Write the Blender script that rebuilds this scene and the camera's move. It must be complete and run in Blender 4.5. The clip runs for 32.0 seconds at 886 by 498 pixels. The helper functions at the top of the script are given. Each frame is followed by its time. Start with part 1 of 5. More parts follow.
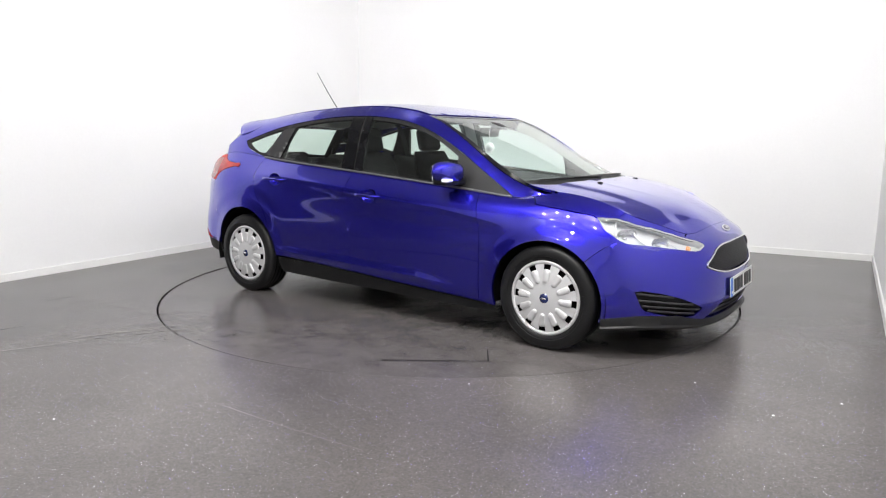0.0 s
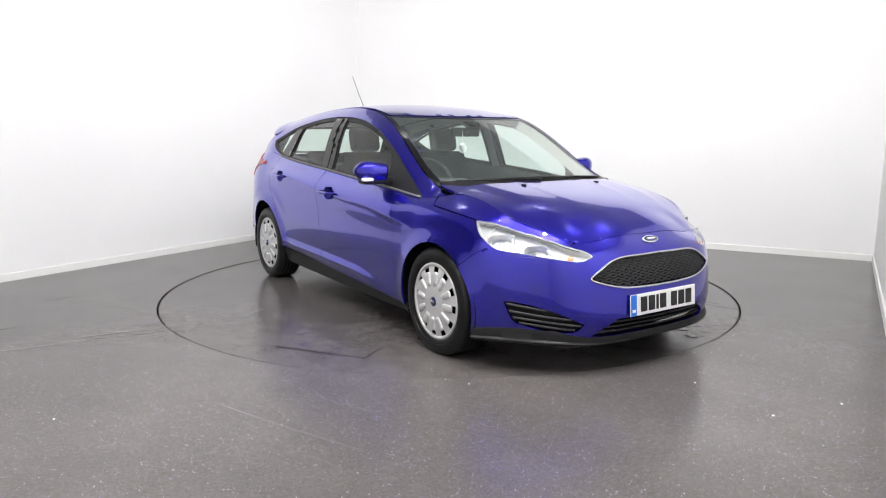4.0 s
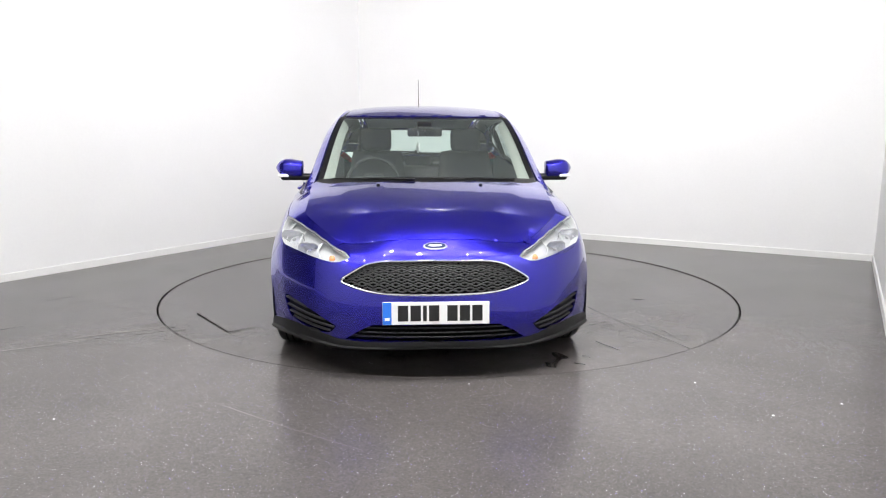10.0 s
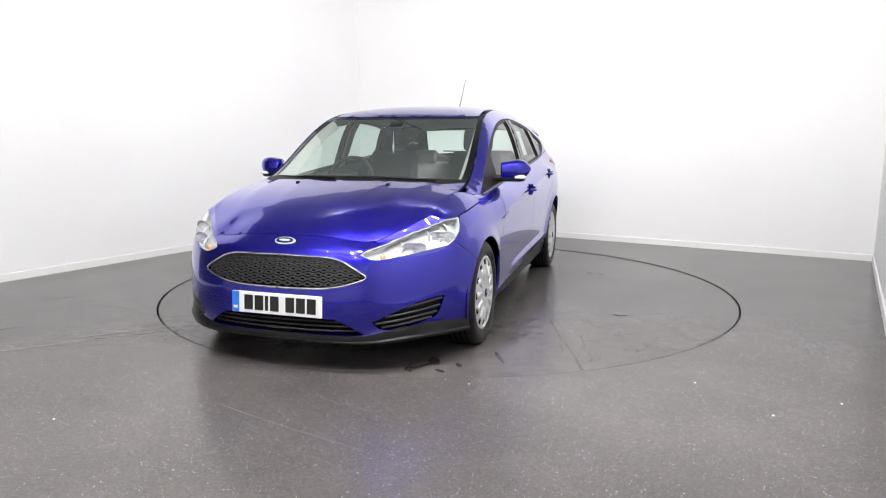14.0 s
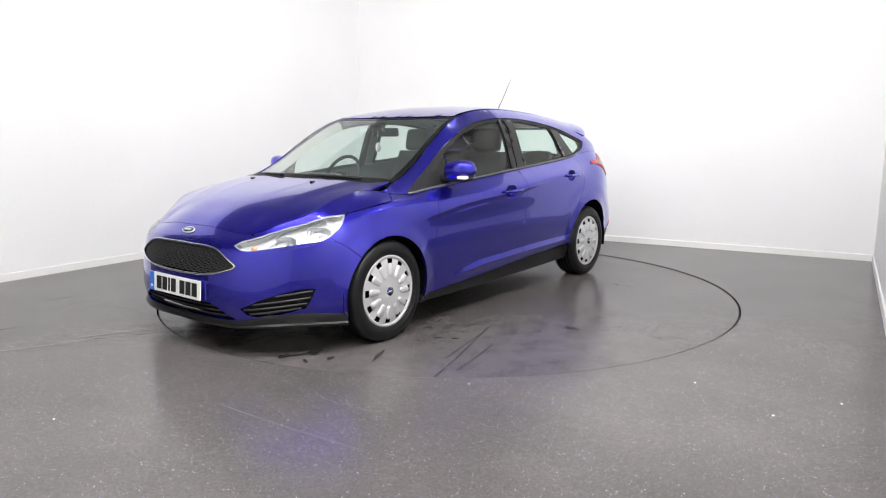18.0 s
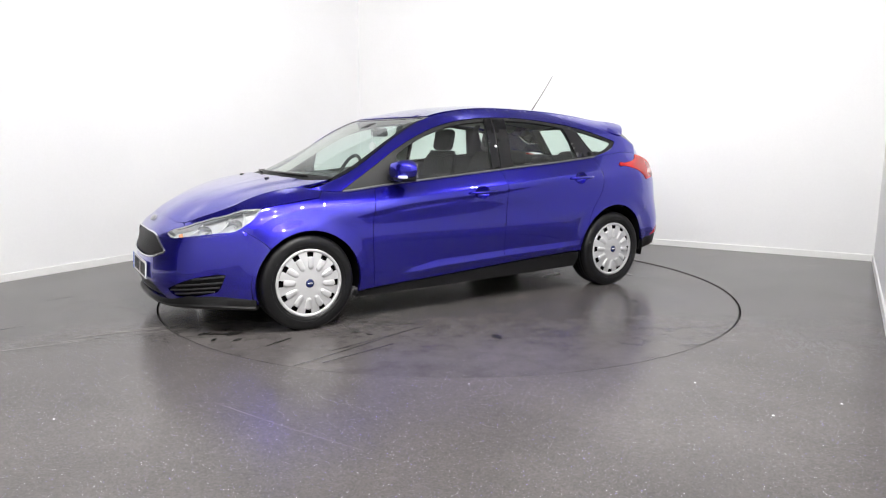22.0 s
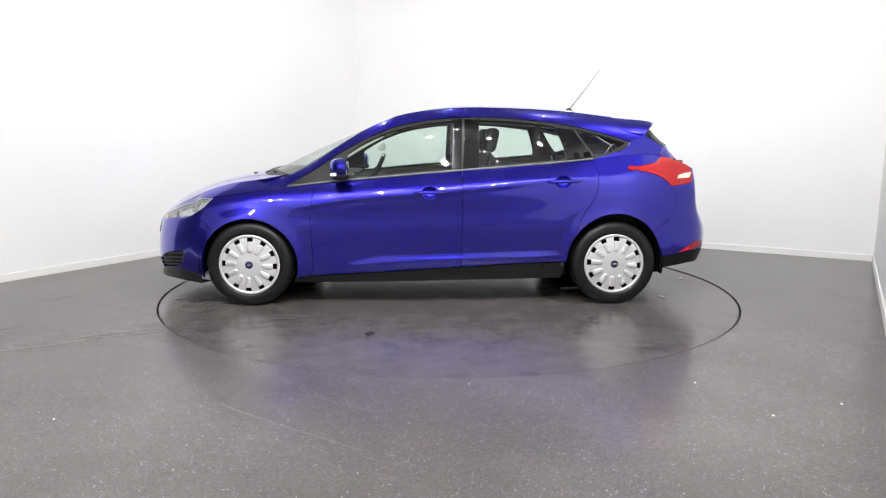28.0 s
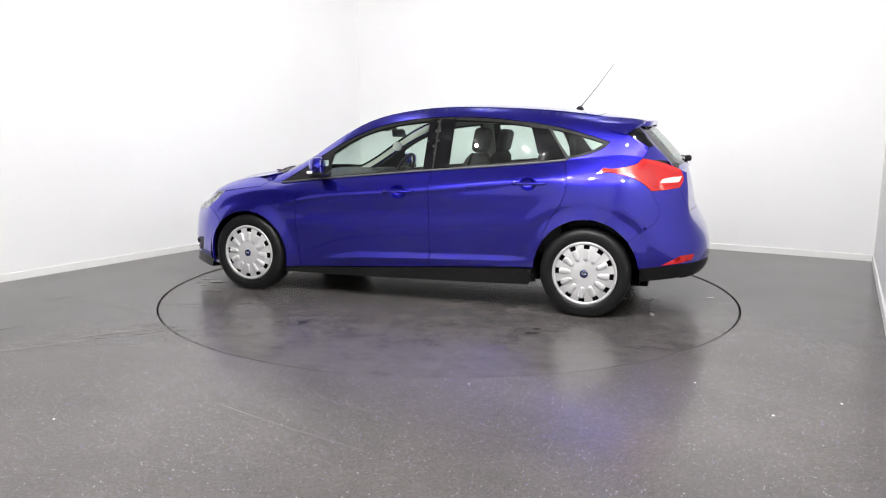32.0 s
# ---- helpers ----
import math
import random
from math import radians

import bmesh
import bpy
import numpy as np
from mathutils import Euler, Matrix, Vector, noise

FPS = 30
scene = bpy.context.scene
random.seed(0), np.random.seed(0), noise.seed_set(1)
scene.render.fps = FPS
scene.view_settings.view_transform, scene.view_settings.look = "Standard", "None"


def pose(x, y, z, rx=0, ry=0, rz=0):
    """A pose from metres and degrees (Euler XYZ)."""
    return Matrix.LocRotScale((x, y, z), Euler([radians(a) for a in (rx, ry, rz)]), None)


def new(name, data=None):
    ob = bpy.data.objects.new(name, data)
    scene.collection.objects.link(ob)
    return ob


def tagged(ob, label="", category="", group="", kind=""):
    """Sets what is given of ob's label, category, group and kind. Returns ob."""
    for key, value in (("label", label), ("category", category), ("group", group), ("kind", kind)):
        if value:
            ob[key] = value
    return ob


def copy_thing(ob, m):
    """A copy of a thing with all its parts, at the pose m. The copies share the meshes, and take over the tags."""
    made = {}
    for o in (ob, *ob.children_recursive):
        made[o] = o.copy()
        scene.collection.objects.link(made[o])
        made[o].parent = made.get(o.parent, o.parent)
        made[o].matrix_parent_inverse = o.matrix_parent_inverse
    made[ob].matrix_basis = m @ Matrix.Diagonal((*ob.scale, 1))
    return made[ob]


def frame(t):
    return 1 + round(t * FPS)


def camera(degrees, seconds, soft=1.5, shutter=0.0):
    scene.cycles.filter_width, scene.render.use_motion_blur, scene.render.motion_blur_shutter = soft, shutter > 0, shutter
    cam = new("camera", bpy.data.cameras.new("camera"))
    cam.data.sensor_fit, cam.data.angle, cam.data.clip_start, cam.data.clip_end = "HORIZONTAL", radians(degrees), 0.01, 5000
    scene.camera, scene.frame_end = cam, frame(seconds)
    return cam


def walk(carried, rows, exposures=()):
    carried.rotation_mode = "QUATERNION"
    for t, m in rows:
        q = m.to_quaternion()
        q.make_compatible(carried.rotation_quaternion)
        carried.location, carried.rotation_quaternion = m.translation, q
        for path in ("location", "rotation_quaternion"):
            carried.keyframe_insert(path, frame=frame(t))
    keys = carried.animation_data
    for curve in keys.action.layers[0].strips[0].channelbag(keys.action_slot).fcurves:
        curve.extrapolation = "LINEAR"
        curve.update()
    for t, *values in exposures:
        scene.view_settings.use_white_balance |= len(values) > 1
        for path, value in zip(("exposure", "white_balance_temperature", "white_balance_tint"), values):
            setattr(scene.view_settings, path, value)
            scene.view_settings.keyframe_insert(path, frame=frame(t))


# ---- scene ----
# ---- camera ----
cam = camera(65.89, 32.0, soft=1.1)
VIEW = pose(0.0, -5.558, 1.201, 90 - 9.125, 0, 0.435) @ pose(0, 0, 0, 0, 0, 0.126)
walk(cam, [(0.0, VIEW), (32.0, VIEW)], exposures=[(0.0, 0.0), (32.0, 0.0)])

# ---- world and light ----
world = bpy.data.worlds.new("world")
scene.world = world
world.use_nodes = True
world.node_tree.nodes["Background"].inputs[0].default_value = (0.85, 0.9, 1.0, 1)
world.node_tree.nodes["Background"].inputs[1].default_value = 0.05
SPOT_LIGHT = 1960.0    # ceiling spotlights
ROOM_TURN = -29.9     # the room's walls against the world's axes
CEILING = 3.6

# ---- materials ----
def material(name, color, rough=0.5, metal=0.0, coat=0.0, spec=0.5):
    m = bpy.data.materials.new(name)
    m.use_nodes = True
    b = m.node_tree.nodes["Principled BSDF"]
    b.inputs["Base Color"].default_value = (*color, 1)
    b.inputs["Roughness"].default_value = rough
    b.inputs["Metallic"].default_value = metal
    b.inputs["Coat Weight"].default_value = coat
    b.inputs["Coat Roughness"].default_value = 0.02
    b.inputs["Specular IOR Level"].default_value = spec
    return m, m.node_tree, b


def noise_node(nt, scale, detail=4.0, rough=0.55, vec=None):
    n = nt.nodes.new("ShaderNodeTexNoise")
    n.inputs["Scale"].default_value = scale
    n.inputs["Detail"].default_value = detail
    n.inputs["Roughness"].default_value = rough
    if vec is None:
        c = nt.nodes.new("ShaderNodeTexCoord")
        vec = c.outputs["Object"]
    nt.links.new(vec, n.inputs["Vector"])
    return n


def ramp_node(nt, fac, stops):
    r = nt.nodes.new("ShaderNodeValToRGB")
    while len(r.color_ramp.elements) < len(stops):
        r.color_ramp.elements.new(0.5)
    for e, (p, c) in zip(r.color_ramp.elements, stops):
        e.position = p
        e.color = (*c, 1) if len(c) == 3 else c
    nt.links.new(fac, r.inputs["Fac"])
    return r


def bump_node(nt, b, height, strength=0.1, dist=0.002):
    n = nt.nodes.new("ShaderNodeBump")
    n.inputs["Strength"].default_value = strength
    n.inputs["Distance"].default_value = dist
    nt.links.new(height, n.inputs["Height"])
    nt.links.new(n.outputs["Normal"], b.inputs["Normal"])
    return n


def mix_color(nt, fac, a, b, mode="MIX"):
    n = nt.nodes.new("ShaderNodeMix")
    n.data_type, n.blend_type = "RGBA", mode
    for sock, v in ((n.inputs[0], fac), (n.inputs[6], a), (n.inputs[7], b)):
        if isinstance(v, bpy.types.NodeSocket):
            nt.links.new(v, sock)
        elif isinstance(v, tuple):
            sock.default_value = (*v, 1)
        else:
            sock.default_value = v
    return n.outputs[2]


def mottled(name, color, rough, scale=30.0, amount=0.25, bump=0.05, metal=0.0, spec=0.5, coat=0.0):
    """A surface with fine grain and broad, faint unevenness."""
    m, nt, b = material(name, color, rough, metal, coat, spec)
    fine, broad = noise_node(nt, scale * 6, 5), noise_node(nt, scale * 0.12, 3)
    dark = tuple(c * (1 - amount) for c in color)
    light = tuple(min(1, c * (1 + amount * 0.6)) for c in color)
    c1 = ramp_node(nt, broad.outputs["Fac"], [(0.3, dark), (0.7, light)])
    c2 = mix_color(nt, 0.35, c1.outputs["Color"], ramp_node(nt, fine.outputs["Fac"], [(0.35, dark), (0.65, light)]).outputs["Color"])
    nt.links.new(c2, b.inputs["Base Color"])
    if bump:
        bump_node(nt, b, fine.outputs["Fac"], bump, 0.001)
    return m


def paint_material():
    m, nt, b = material("blue_metallic_paint", (0.016, 0.011, 0.38), 0.26, 0.92, 1.0)
    b.inputs["Coat IOR"].default_value = 1.66
    flake = nt.nodes.new("ShaderNodeTexVoronoi")
    flake.inputs["Scale"].default_value = 1400
    c = nt.nodes.new("ShaderNodeTexCoord")
    nt.links.new(c.outputs["Object"], flake.inputs["Vector"])
    tint = ramp_node(nt, flake.outputs["Color"], [(0.0, (0.0135, 0.0095, 0.37)), (1.0, (0.022, 0.016, 0.53))])
    nt.links.new(tint.outputs["Color"], b.inputs["Base Color"])
    peel = noise_node(nt, 90, 2)
    n = nt.nodes.new("ShaderNodeBump")
    n.inputs["Strength"].default_value, n.inputs["Distance"].default_value = 0.02, 0.001
    nt.links.new(peel.outputs["Fac"], n.inputs["Height"])
    nt.links.new(n.outputs["Normal"], b.inputs["Coat Normal"])
    return m


def glass_material(name, tint, ior=1.5, rough=0.0, dust=0.0, film_color=(0.8, 0.82, 0.8)):
    """Thin clear pane: tinted see-through with Fresnel gloss and a faint film of dust."""
    m = bpy.data.materials.new(name)
    m.use_nodes = True
    nt = m.node_tree
    nt.nodes.clear()
    out = nt.nodes.new("ShaderNodeOutputMaterial")
    clear, gloss = nt.nodes.new("ShaderNodeBsdfTransparent"), nt.nodes.new("ShaderNodeBsdfGlossy")
    clear.inputs[0].default_value = (*tint, 1)
    gloss.inputs["Roughness"].default_value = rough
    fr, mx = nt.nodes.new("ShaderNodeLayerWeight"), nt.nodes.new("ShaderNodeMixShader")
    fr.inputs[0].default_value = 0.5
    f0 = 2 * ((ior - 1) / (ior + 1)) ** 2
    pw, ad = nt.nodes.new("ShaderNodeMath"), nt.nodes.new("ShaderNodeMath")
    pw.operation, pw.inputs[1].default_value = "POWER", 5.0
    ad.operation, ad.inputs[1].default_value, ad.inputs[2].default_value = "MULTIPLY_ADD", 1 - f0, f0
    nt.links.new(fr.outputs["Facing"], pw.inputs[0])
    nt.links.new(pw.outputs[0], ad.inputs[0])
    nt.links.new(ad.outputs[0], mx.inputs[0])
    nt.links.new(clear.outputs[0], mx.inputs[1])
    nt.links.new(gloss.outputs[0], mx.inputs[2])
    film, both_ways = nt.nodes.new("ShaderNodeBsdfDiffuse"), nt.nodes.new("ShaderNodeMixShader")
    film.inputs[0].default_value = (*film_color, 1)
    both_ways.inputs[0].default_value = dust
    nt.links.new(mx.outputs[0], both_ways.inputs[1])
    nt.links.new(film.outputs[0], both_ways.inputs[2])
    nt.links.new(both_ways.outputs[0], out.inputs[0])
    return m


def glow_material(name, color, strength):
    m = bpy.data.materials.new(name)
    m.use_nodes = True
    nt = m.node_tree
    nt.nodes.clear()
    out, e = nt.nodes.new("ShaderNodeOutputMaterial"), nt.nodes.new("ShaderNodeEmission")
    e.inputs[0].default_value, e.inputs[1].default_value = (*color, 1), strength
    nt.links.new(e.outputs[0], out.inputs[0])
    return m


def floor_material(name, seed, stains=False):
    """Dark safety vinyl: brown-grey, pale flecks with glints painted in, broad scuffs and a soft sheen."""
    m, nt, b = material(name, (0.06, 0.057, 0.055), 0.3)
    c = nt.nodes.new("ShaderNodeTexCoord")
    mp = nt.nodes.new("ShaderNodeMapping")
    mp.inputs["Location"].default_value = (seed * 7.3, seed * 3.1, 0)
    nt.links.new(c.outputs["Object"], mp.inputs["Vector"])
    vec = mp.outputs["Vector"]
    broad = noise_node(nt, 0.9, 5, 0.6, vec)
    fine = noise_node(nt, 120, 4, 0.7, vec)
    base = ramp_node(nt, broad.outputs["Fac"], [(0.3, (0.083, 0.0775, 0.0765)), (0.7, (0.120, 0.111, 0.109))])
    grain = ramp_node(nt, fine.outputs["Fac"], [(0.35, (0.78, 0.78, 0.79)), (0.65, (1.20, 1.18, 1.17))])
    col = mix_color(nt, 1.0, base.outputs["Color"], grain.outputs["Color"], "MULTIPLY")
    # dull flecks, then white and violet ones that put glints into the colour
    for scale, inner, outer, share, tone in ((190, 0.16, 0.28, 0.68, (0.26, 0.25, 0.30)), (118, 0.14, 0.22, 0.82 if stains else 0.74, (0.95, 0.95, 1.0)), (104, 0.13, 0.21, 0.85 if stains else 0.79, (0.36, 0.30, 0.85))):
        vor = nt.nodes.new("ShaderNodeTexVoronoi")
        vor.inputs["Scale"].default_value = scale
        nt.links.new(vec, vor.inputs["Vector"])
        dot = ramp_node(nt, vor.outputs["Distance"], [(inner, (1, 1, 1)), (outer, (0, 0, 0))])
        pick = ramp_node(nt, vor.outputs["Color"], [(share, (0, 0, 0)), (min(1.0, share + 0.14), (1, 1, 1))])
        glint_fleck = mix_color(nt, 1.0, dot.outputs["Color"], pick.outputs["Color"], "MULTIPLY")
        col = mix_color(nt, glint_fleck, col, tone)
    rough = ramp_node(nt, noise_node(nt, 1.4, 3, 0.5, vec).outputs["Fac"], [(0.25, (0.20, 0.20, 0.20)), (0.75, (0.26, 0.26, 0.26))])
    rough_out = rough.outputs["Color"]
    if stains:
        st = ramp_node(nt, noise_node(nt, 5.0, 6, 0.7, vec).outputs["Fac"], [(0.42, (1, 1, 1)), (0.75, (0.68, 0.68, 0.68))])
        col = mix_color(nt, 1.0, col, st.outputs["Color"], "MULTIPLY")
    nt.links.new(col, b.inputs["Base Color"])
    nt.links.new(rough_out, b.inputs["Roughness"])
    b.inputs["Specular IOR Level"].default_value = 0.34
    bump_node(nt, b, fine.outputs["Fac"], 0.02, 0.001)
    return m


PAINT = paint_material()
BLACK = mottled("black_plastic", (0.0075, 0.0075, 0.008), 0.42, 60, 0.3, 0.08, 0, 0.28)
GLOSS_BLACK = material("gloss_black_trim", (0.005, 0.005, 0.006), 0.06, 0, 0.0, 0.4)[0]
DARK = material("dark_void", (0.004, 0.004, 0.004), 0.8, 0, 0, 0.1)[0]
SEAL = mottled("rubber_seal", (0.012, 0.012, 0.0125), 0.5, 80, 0.2, 0.05, 0, 0.3)
GRILLE = mottled("black_grille_plastic", (0.03, 0.03, 0.032), 0.38, 80, 0.2, 0.05)
TYRE = mottled("tyre_rubber", (0.007, 0.007, 0.0078), 0.42, 90, 0.35, 0.15, 0, 0.35)
SATIN = mottled("satin_grey_moulding", (0.16, 0.16, 0.165), 0.4, 60, 0.1, 0.03, 0.5)
WET = mottled("damp_dark_patch", (0.045, 0.042, 0.041), 0.2, 25, 0.3, 0.02)
SPLASH = mottled("pale_dried_splash", (0.42, 0.41, 0.40), 0.3, 60, 0.3, 0.05)
CHROME = material("chrome", (0.82, 0.83, 0.85), 0.07, 1.0)[0]
SILVER = mottled("silver_wheel_trim", (0.62, 0.62, 0.63), 0.33, 25, 0.06, 0.0, 0.35)
REFLECTOR = mottled("lamp_reflector", (0.70, 0.71, 0.72), 0.25, 25, 0.05, 0, 0.55)
LAMP_GREY = mottled("lamp_bezel_grey", (0.58, 0.59, 0.60), 0.3, 30, 0.05, 0, 0.3)
LENS = glass_material("lamp_lens", (0.96, 0.97, 0.98), 1.45)
AMBER = material("amber_plastic", (0.80, 0.36, 0.16), 0.25, 0, 0.6)[0]
RED_LENS = material("red_lamp_lens", (0.50, 0.010, 0.011), 0.2, 0, 0.3)[0]
DEEP_RED = material("deep_red_lens", (0.40, 0.005, 0.006), 0.15, 0, 0.3)[0]
CLEAR_LENS = material("clear_lamp_lens", (0.8, 0.62, 0.58), 0.12, 0, 1.0)[0]
GLASS = glass_material("green_tinted_glass", (0.82, 0.92, 0.87), 1.42, 0.0, 0.006)
SCREEN_GLASS = glass_material("laminated_glass", (0.86, 0.95, 0.92), 1.5, 0.0, 0.035, (0.70, 0.84, 0.82))
FABRIC = mottled("charcoal_seat_fabric", (0.042, 0.042, 0.044), 0.9, 24, 0.35, 0.1, 0, 0.2)
LEATHER = mottled("black_leather", (0.014, 0.014, 0.015), 0.6, 90, 0.3, 0.1, 0, 0.25)
DASH = mottled("dark_grey_dashboard", (0.05, 0.052, 0.053), 0.62, 90, 0.25, 0.2)
CREAM = mottled("pale_headliner", (0.36, 0.37, 0.34), 0.85, 60, 0.08, 0.1, 0, 0.2)
WHITE_PLATE = mottled("white_plate", (0.82, 0.82, 0.82), 0.3, 20, 0.04, 0)
PLATE_BLUE = mottled("blue_plate_band", (0.02, 0.17, 0.72), 0.3, 20, 0.1, 0)
BADGE_BLUE = material("badge_blue", (0.010, 0.018, 0.085), 0.15, 0, 1.0)[0]
WALL = mottled("white_wall_paint", (0.86, 0.86, 0.865), 0.7, 8, 0.025, 0.03, 0, 0.3)
# for an unseen wall, darkened so the car's side reflects less light
UNSEEN_DARK_WALL = mottled("unseen_dark_wall", (0.05, 0.05, 0.052), 0.75, 8, 0.08, 0.03, 0, 0.25)
SKIRT = mottled("white_gloss_skirting", (0.84, 0.84, 0.83), 0.35, 12, 0.05, 0.02)
CEIL = mottled("ceiling_paint", (0.32, 0.32, 0.32), 0.8, 8, 0.04, 0.03, 0, 0.3)
FLOOR = floor_material("speckled_vinyl_floor", 0)
TABLE = floor_material("speckled_vinyl_turntable", 1, True)
SPOT_GLOW = glow_material("downlight_glow", (1.0, 0.985, 0.96), SPOT_LIGHT)
FRAME_WHITE = mottled("white_lamp_frame", (0.8, 0.8, 0.8), 0.4, 20, 0.04, 0)
SCUFF = mottled("pale_floor_scuff", (0.27, 0.262, 0.255), 0.26, 50, 0.4, 0.02, 0, 0.4)
SCRATCH = mottled("dark_floor_scratch", (0.012, 0.012, 0.012), 0.5, 50, 0.4, 0.05)
STREAK = mottled("faint_rubber_streak", (0.070, 0.066, 0.064), 0.24, 40, 0.3, 0.05)
FAINT = mottled("faint_scuff", (0.185, 0.175, 0.17), 0.24, 50, 0.4, 0.02, 0, 0.4)

# ---- mesh helpers ----
def part(name, bm, mat, parent=None, label="", smooth=True, angle=None):
    """Links a bmesh as one mesh object under a thing or a part."""
    me = bpy.data.meshes.new(name)
    if angle is not None:
        for e in bm.edges:
            if len(e.link_faces) == 2 and e.calc_face_angle(0) > radians(angle):
                e.smooth = False
    for f in bm.faces:
        f.smooth = smooth
    bm.to_mesh(me)
    bm.free()
    me.materials.append(mat)
    ob = new(name, me)
    if parent is not None:
        ob.parent = parent
    if label:
        tagged(ob, label)
    return ob


def pydata(verts, faces):
    bm = bmesh.new()
    vs = [bm.verts.new(tuple(map(float, v))) for v in verts]
    for f in faces:
        if len(set(f)) >= 3:
            try:
                bm.faces.new([vs[i] for i in f])
            except ValueError:
                pass
    return bm


def box(sx, sy, sz, at=(0, 0, 0), bevel=0.0, seg=2, turn=None):
    bm = bmesh.new()
    bmesh.ops.create_cube(bm, size=1, matrix=Matrix.Diagonal((sx, sy, sz, 1)))
    if bevel:
        bmesh.ops.bevel(bm, geom=bm.edges[:], offset=bevel, segments=seg, affect="EDGES", profile=0.5)
    bm.transform(Matrix.Translation(at) @ (turn or Matrix()))
    return bm


def lathe(profile, n=64, axis="y", closed=False):
    """Revolves (radius, height) pairs about an axis through the origin."""
    verts, faces, k = [], [], len(profile)
    for i in range(n):
        a = 2 * math.pi * i / n
        for r, h in profile:
            verts.append({"y": (r * math.cos(a), h, r * math.sin(a)), "z": (r * math.cos(a), r * math.sin(a), h), "x": (h, r * math.cos(a), r * math.sin(a))}[axis])
    for i in range(n):
        for j in range(k if closed else k - 1):
            a, b = i * k + j, i * k + (j + 1) % k
            c, d = ((i + 1) % n) * k + (j + 1) % k, ((i + 1) % n) * k + j
            faces.append((a, b, c, d))
    bm = pydata(verts, faces)
    bmesh.ops.remove_doubles(bm, verts=bm.verts[:], dist=1e-6)
    bmesh.ops.recalc_face_normals(bm, faces=bm.faces[:])
    return bm


def tube(path, r, n=8, taper=None, flat=1.0):
    """A round bar along a path; taper gives the end radius."""
    pts = [Vector(p) for p in path]
    verts, faces = [], []
    for i, p in enumerate(pts):
        d = (pts[min(i + 1, len(pts) - 1)] - pts[max(i - 1, 0)]).normalized()
        s = d.cross(Vector((0, 0, 1)) if abs(d.z) < 0.95 else Vector((1, 0, 0))).normalized()
        u = s.cross(d)
        rr = r if taper is None else r + (taper - r) * i / (len(pts) - 1)
        verts += [p + rr * (math.cos(a) * s + flat * math.sin(a) * u) for a in (2 * math.pi * k / n for k in range(n))]
    for i in range(len(pts) - 1):
        for k in range(n):
            faces.append((i * n + k, i * n + (k + 1) % n, (i + 1) * n + (k + 1) % n, (i + 1) * n + k))
    faces += [tuple(range(n))[::-1], tuple((len(pts) - 1) * n + k for k in range(n))]
    return pydata(verts, faces)


def spline(knots, values, x):
    """Natural cubic spline through values at knots, taken at x."""
    k, v, x = np.asarray(knots, float), np.asarray(values, float), np.asarray(x, float)
    n, h = len(k), np.diff(k)
    one = v.ndim == 1
    v = v.reshape(n, -1)
    A, b = np.eye(n), np.zeros(v.shape)
    for i in range(1, n - 1):
        A[i, i - 1:i + 2] = h[i - 1], 2 * (h[i - 1] + h[i]), h[i]
        b[i] = 6 * ((v[i + 1] - v[i]) / h[i] - (v[i] - v[i - 1]) / h[i - 1])
    m = np.linalg.solve(A, b)
    i = np.clip(np.searchsorted(k, x) - 1, 0, n - 2)
    d, u = (k[i + 1] - x)[:, None], (x - k[i])[:, None]
    hh = h[i][:, None]
    y = (m[i] * d ** 3 + m[i + 1] * u ** 3) / (6 * hh) + (v[i] / hh - m[i] * hh / 6) * d + (v[i + 1] / hh - m[i + 1] * hh / 6) * u
    return y[:, 0] if one else y


def bend(points, n=24):
    """A smooth curve through control points, evenly sampled."""
    p = np.asarray(points, float)
    s = np.concatenate([[0], np.cumsum(np.linalg.norm(np.diff(p, axis=0), axis=1))])
    return spline(s, p, np.linspace(0, s[-1], n))


def arc(cx, cz, rx, rz, a0, a1, n=26):
    a = np.radians(np.linspace(a0, a1, n))
    return np.stack([cx + rx * np.cos(a), cz + rz * np.sin(a)], 1)


def chain(*chunks):
    """Joins curves into one closed outline, dropping doubled ends."""
    out = []
    for c in chunks:
        for p in np.asarray(c, float):
            if not out or np.hypot(*(p - out[-1])) > 1e-4:
                out.append(p)
    if np.hypot(*(out[0] - out[-1])) < 1e-4:
        out.pop()
    return np.array(out)


def finer(outline, step):
    out = []
    for a, b in zip(outline, np.roll(outline, -1, 0)):
        k = max(1, int(np.ceil(np.hypot(*(b - a)) / step)))
        out += [a + (b - a) * i / k for i in range(k)]
    return np.array(out)


def inset(outline, d):
    """Moves a closed outline inwards by d."""
    p = np.asarray(outline)
    area = 0.5 * np.sum(p[:, 0] * np.roll(p[:, 1], -1) - np.roll(p[:, 0], -1) * p[:, 1])
    e = np.roll(p, -1, 0) - p
    e /= np.linalg.norm(e, axis=1)[:, None] + 1e-12
    n = np.stack([-e[:, 1], e[:, 0]], 1) * np.sign(area)
    m = n + np.roll(n, 1, 0)
    m /= np.maximum(np.sum(m * m, 1)[:, None] / 2, 0.5)
    return p + m * d


def inside(poly, q):
    p, r = np.asarray(poly), np.roll(poly, -1, 0)
    hit = np.zeros(len(q), bool)
    for (x0, y0), (x1, y1) in zip(p, r):
        if y0 != y1:
            cross = (y0 > q[:, 1]) != (y1 > q[:, 1])
            hit ^= cross & (q[:, 0] < (x1 - x0) * (q[:, 1] - y0) / (y1 - y0) + x0)
    return hit


from mathutils.geometry import delaunay_2d_cdt


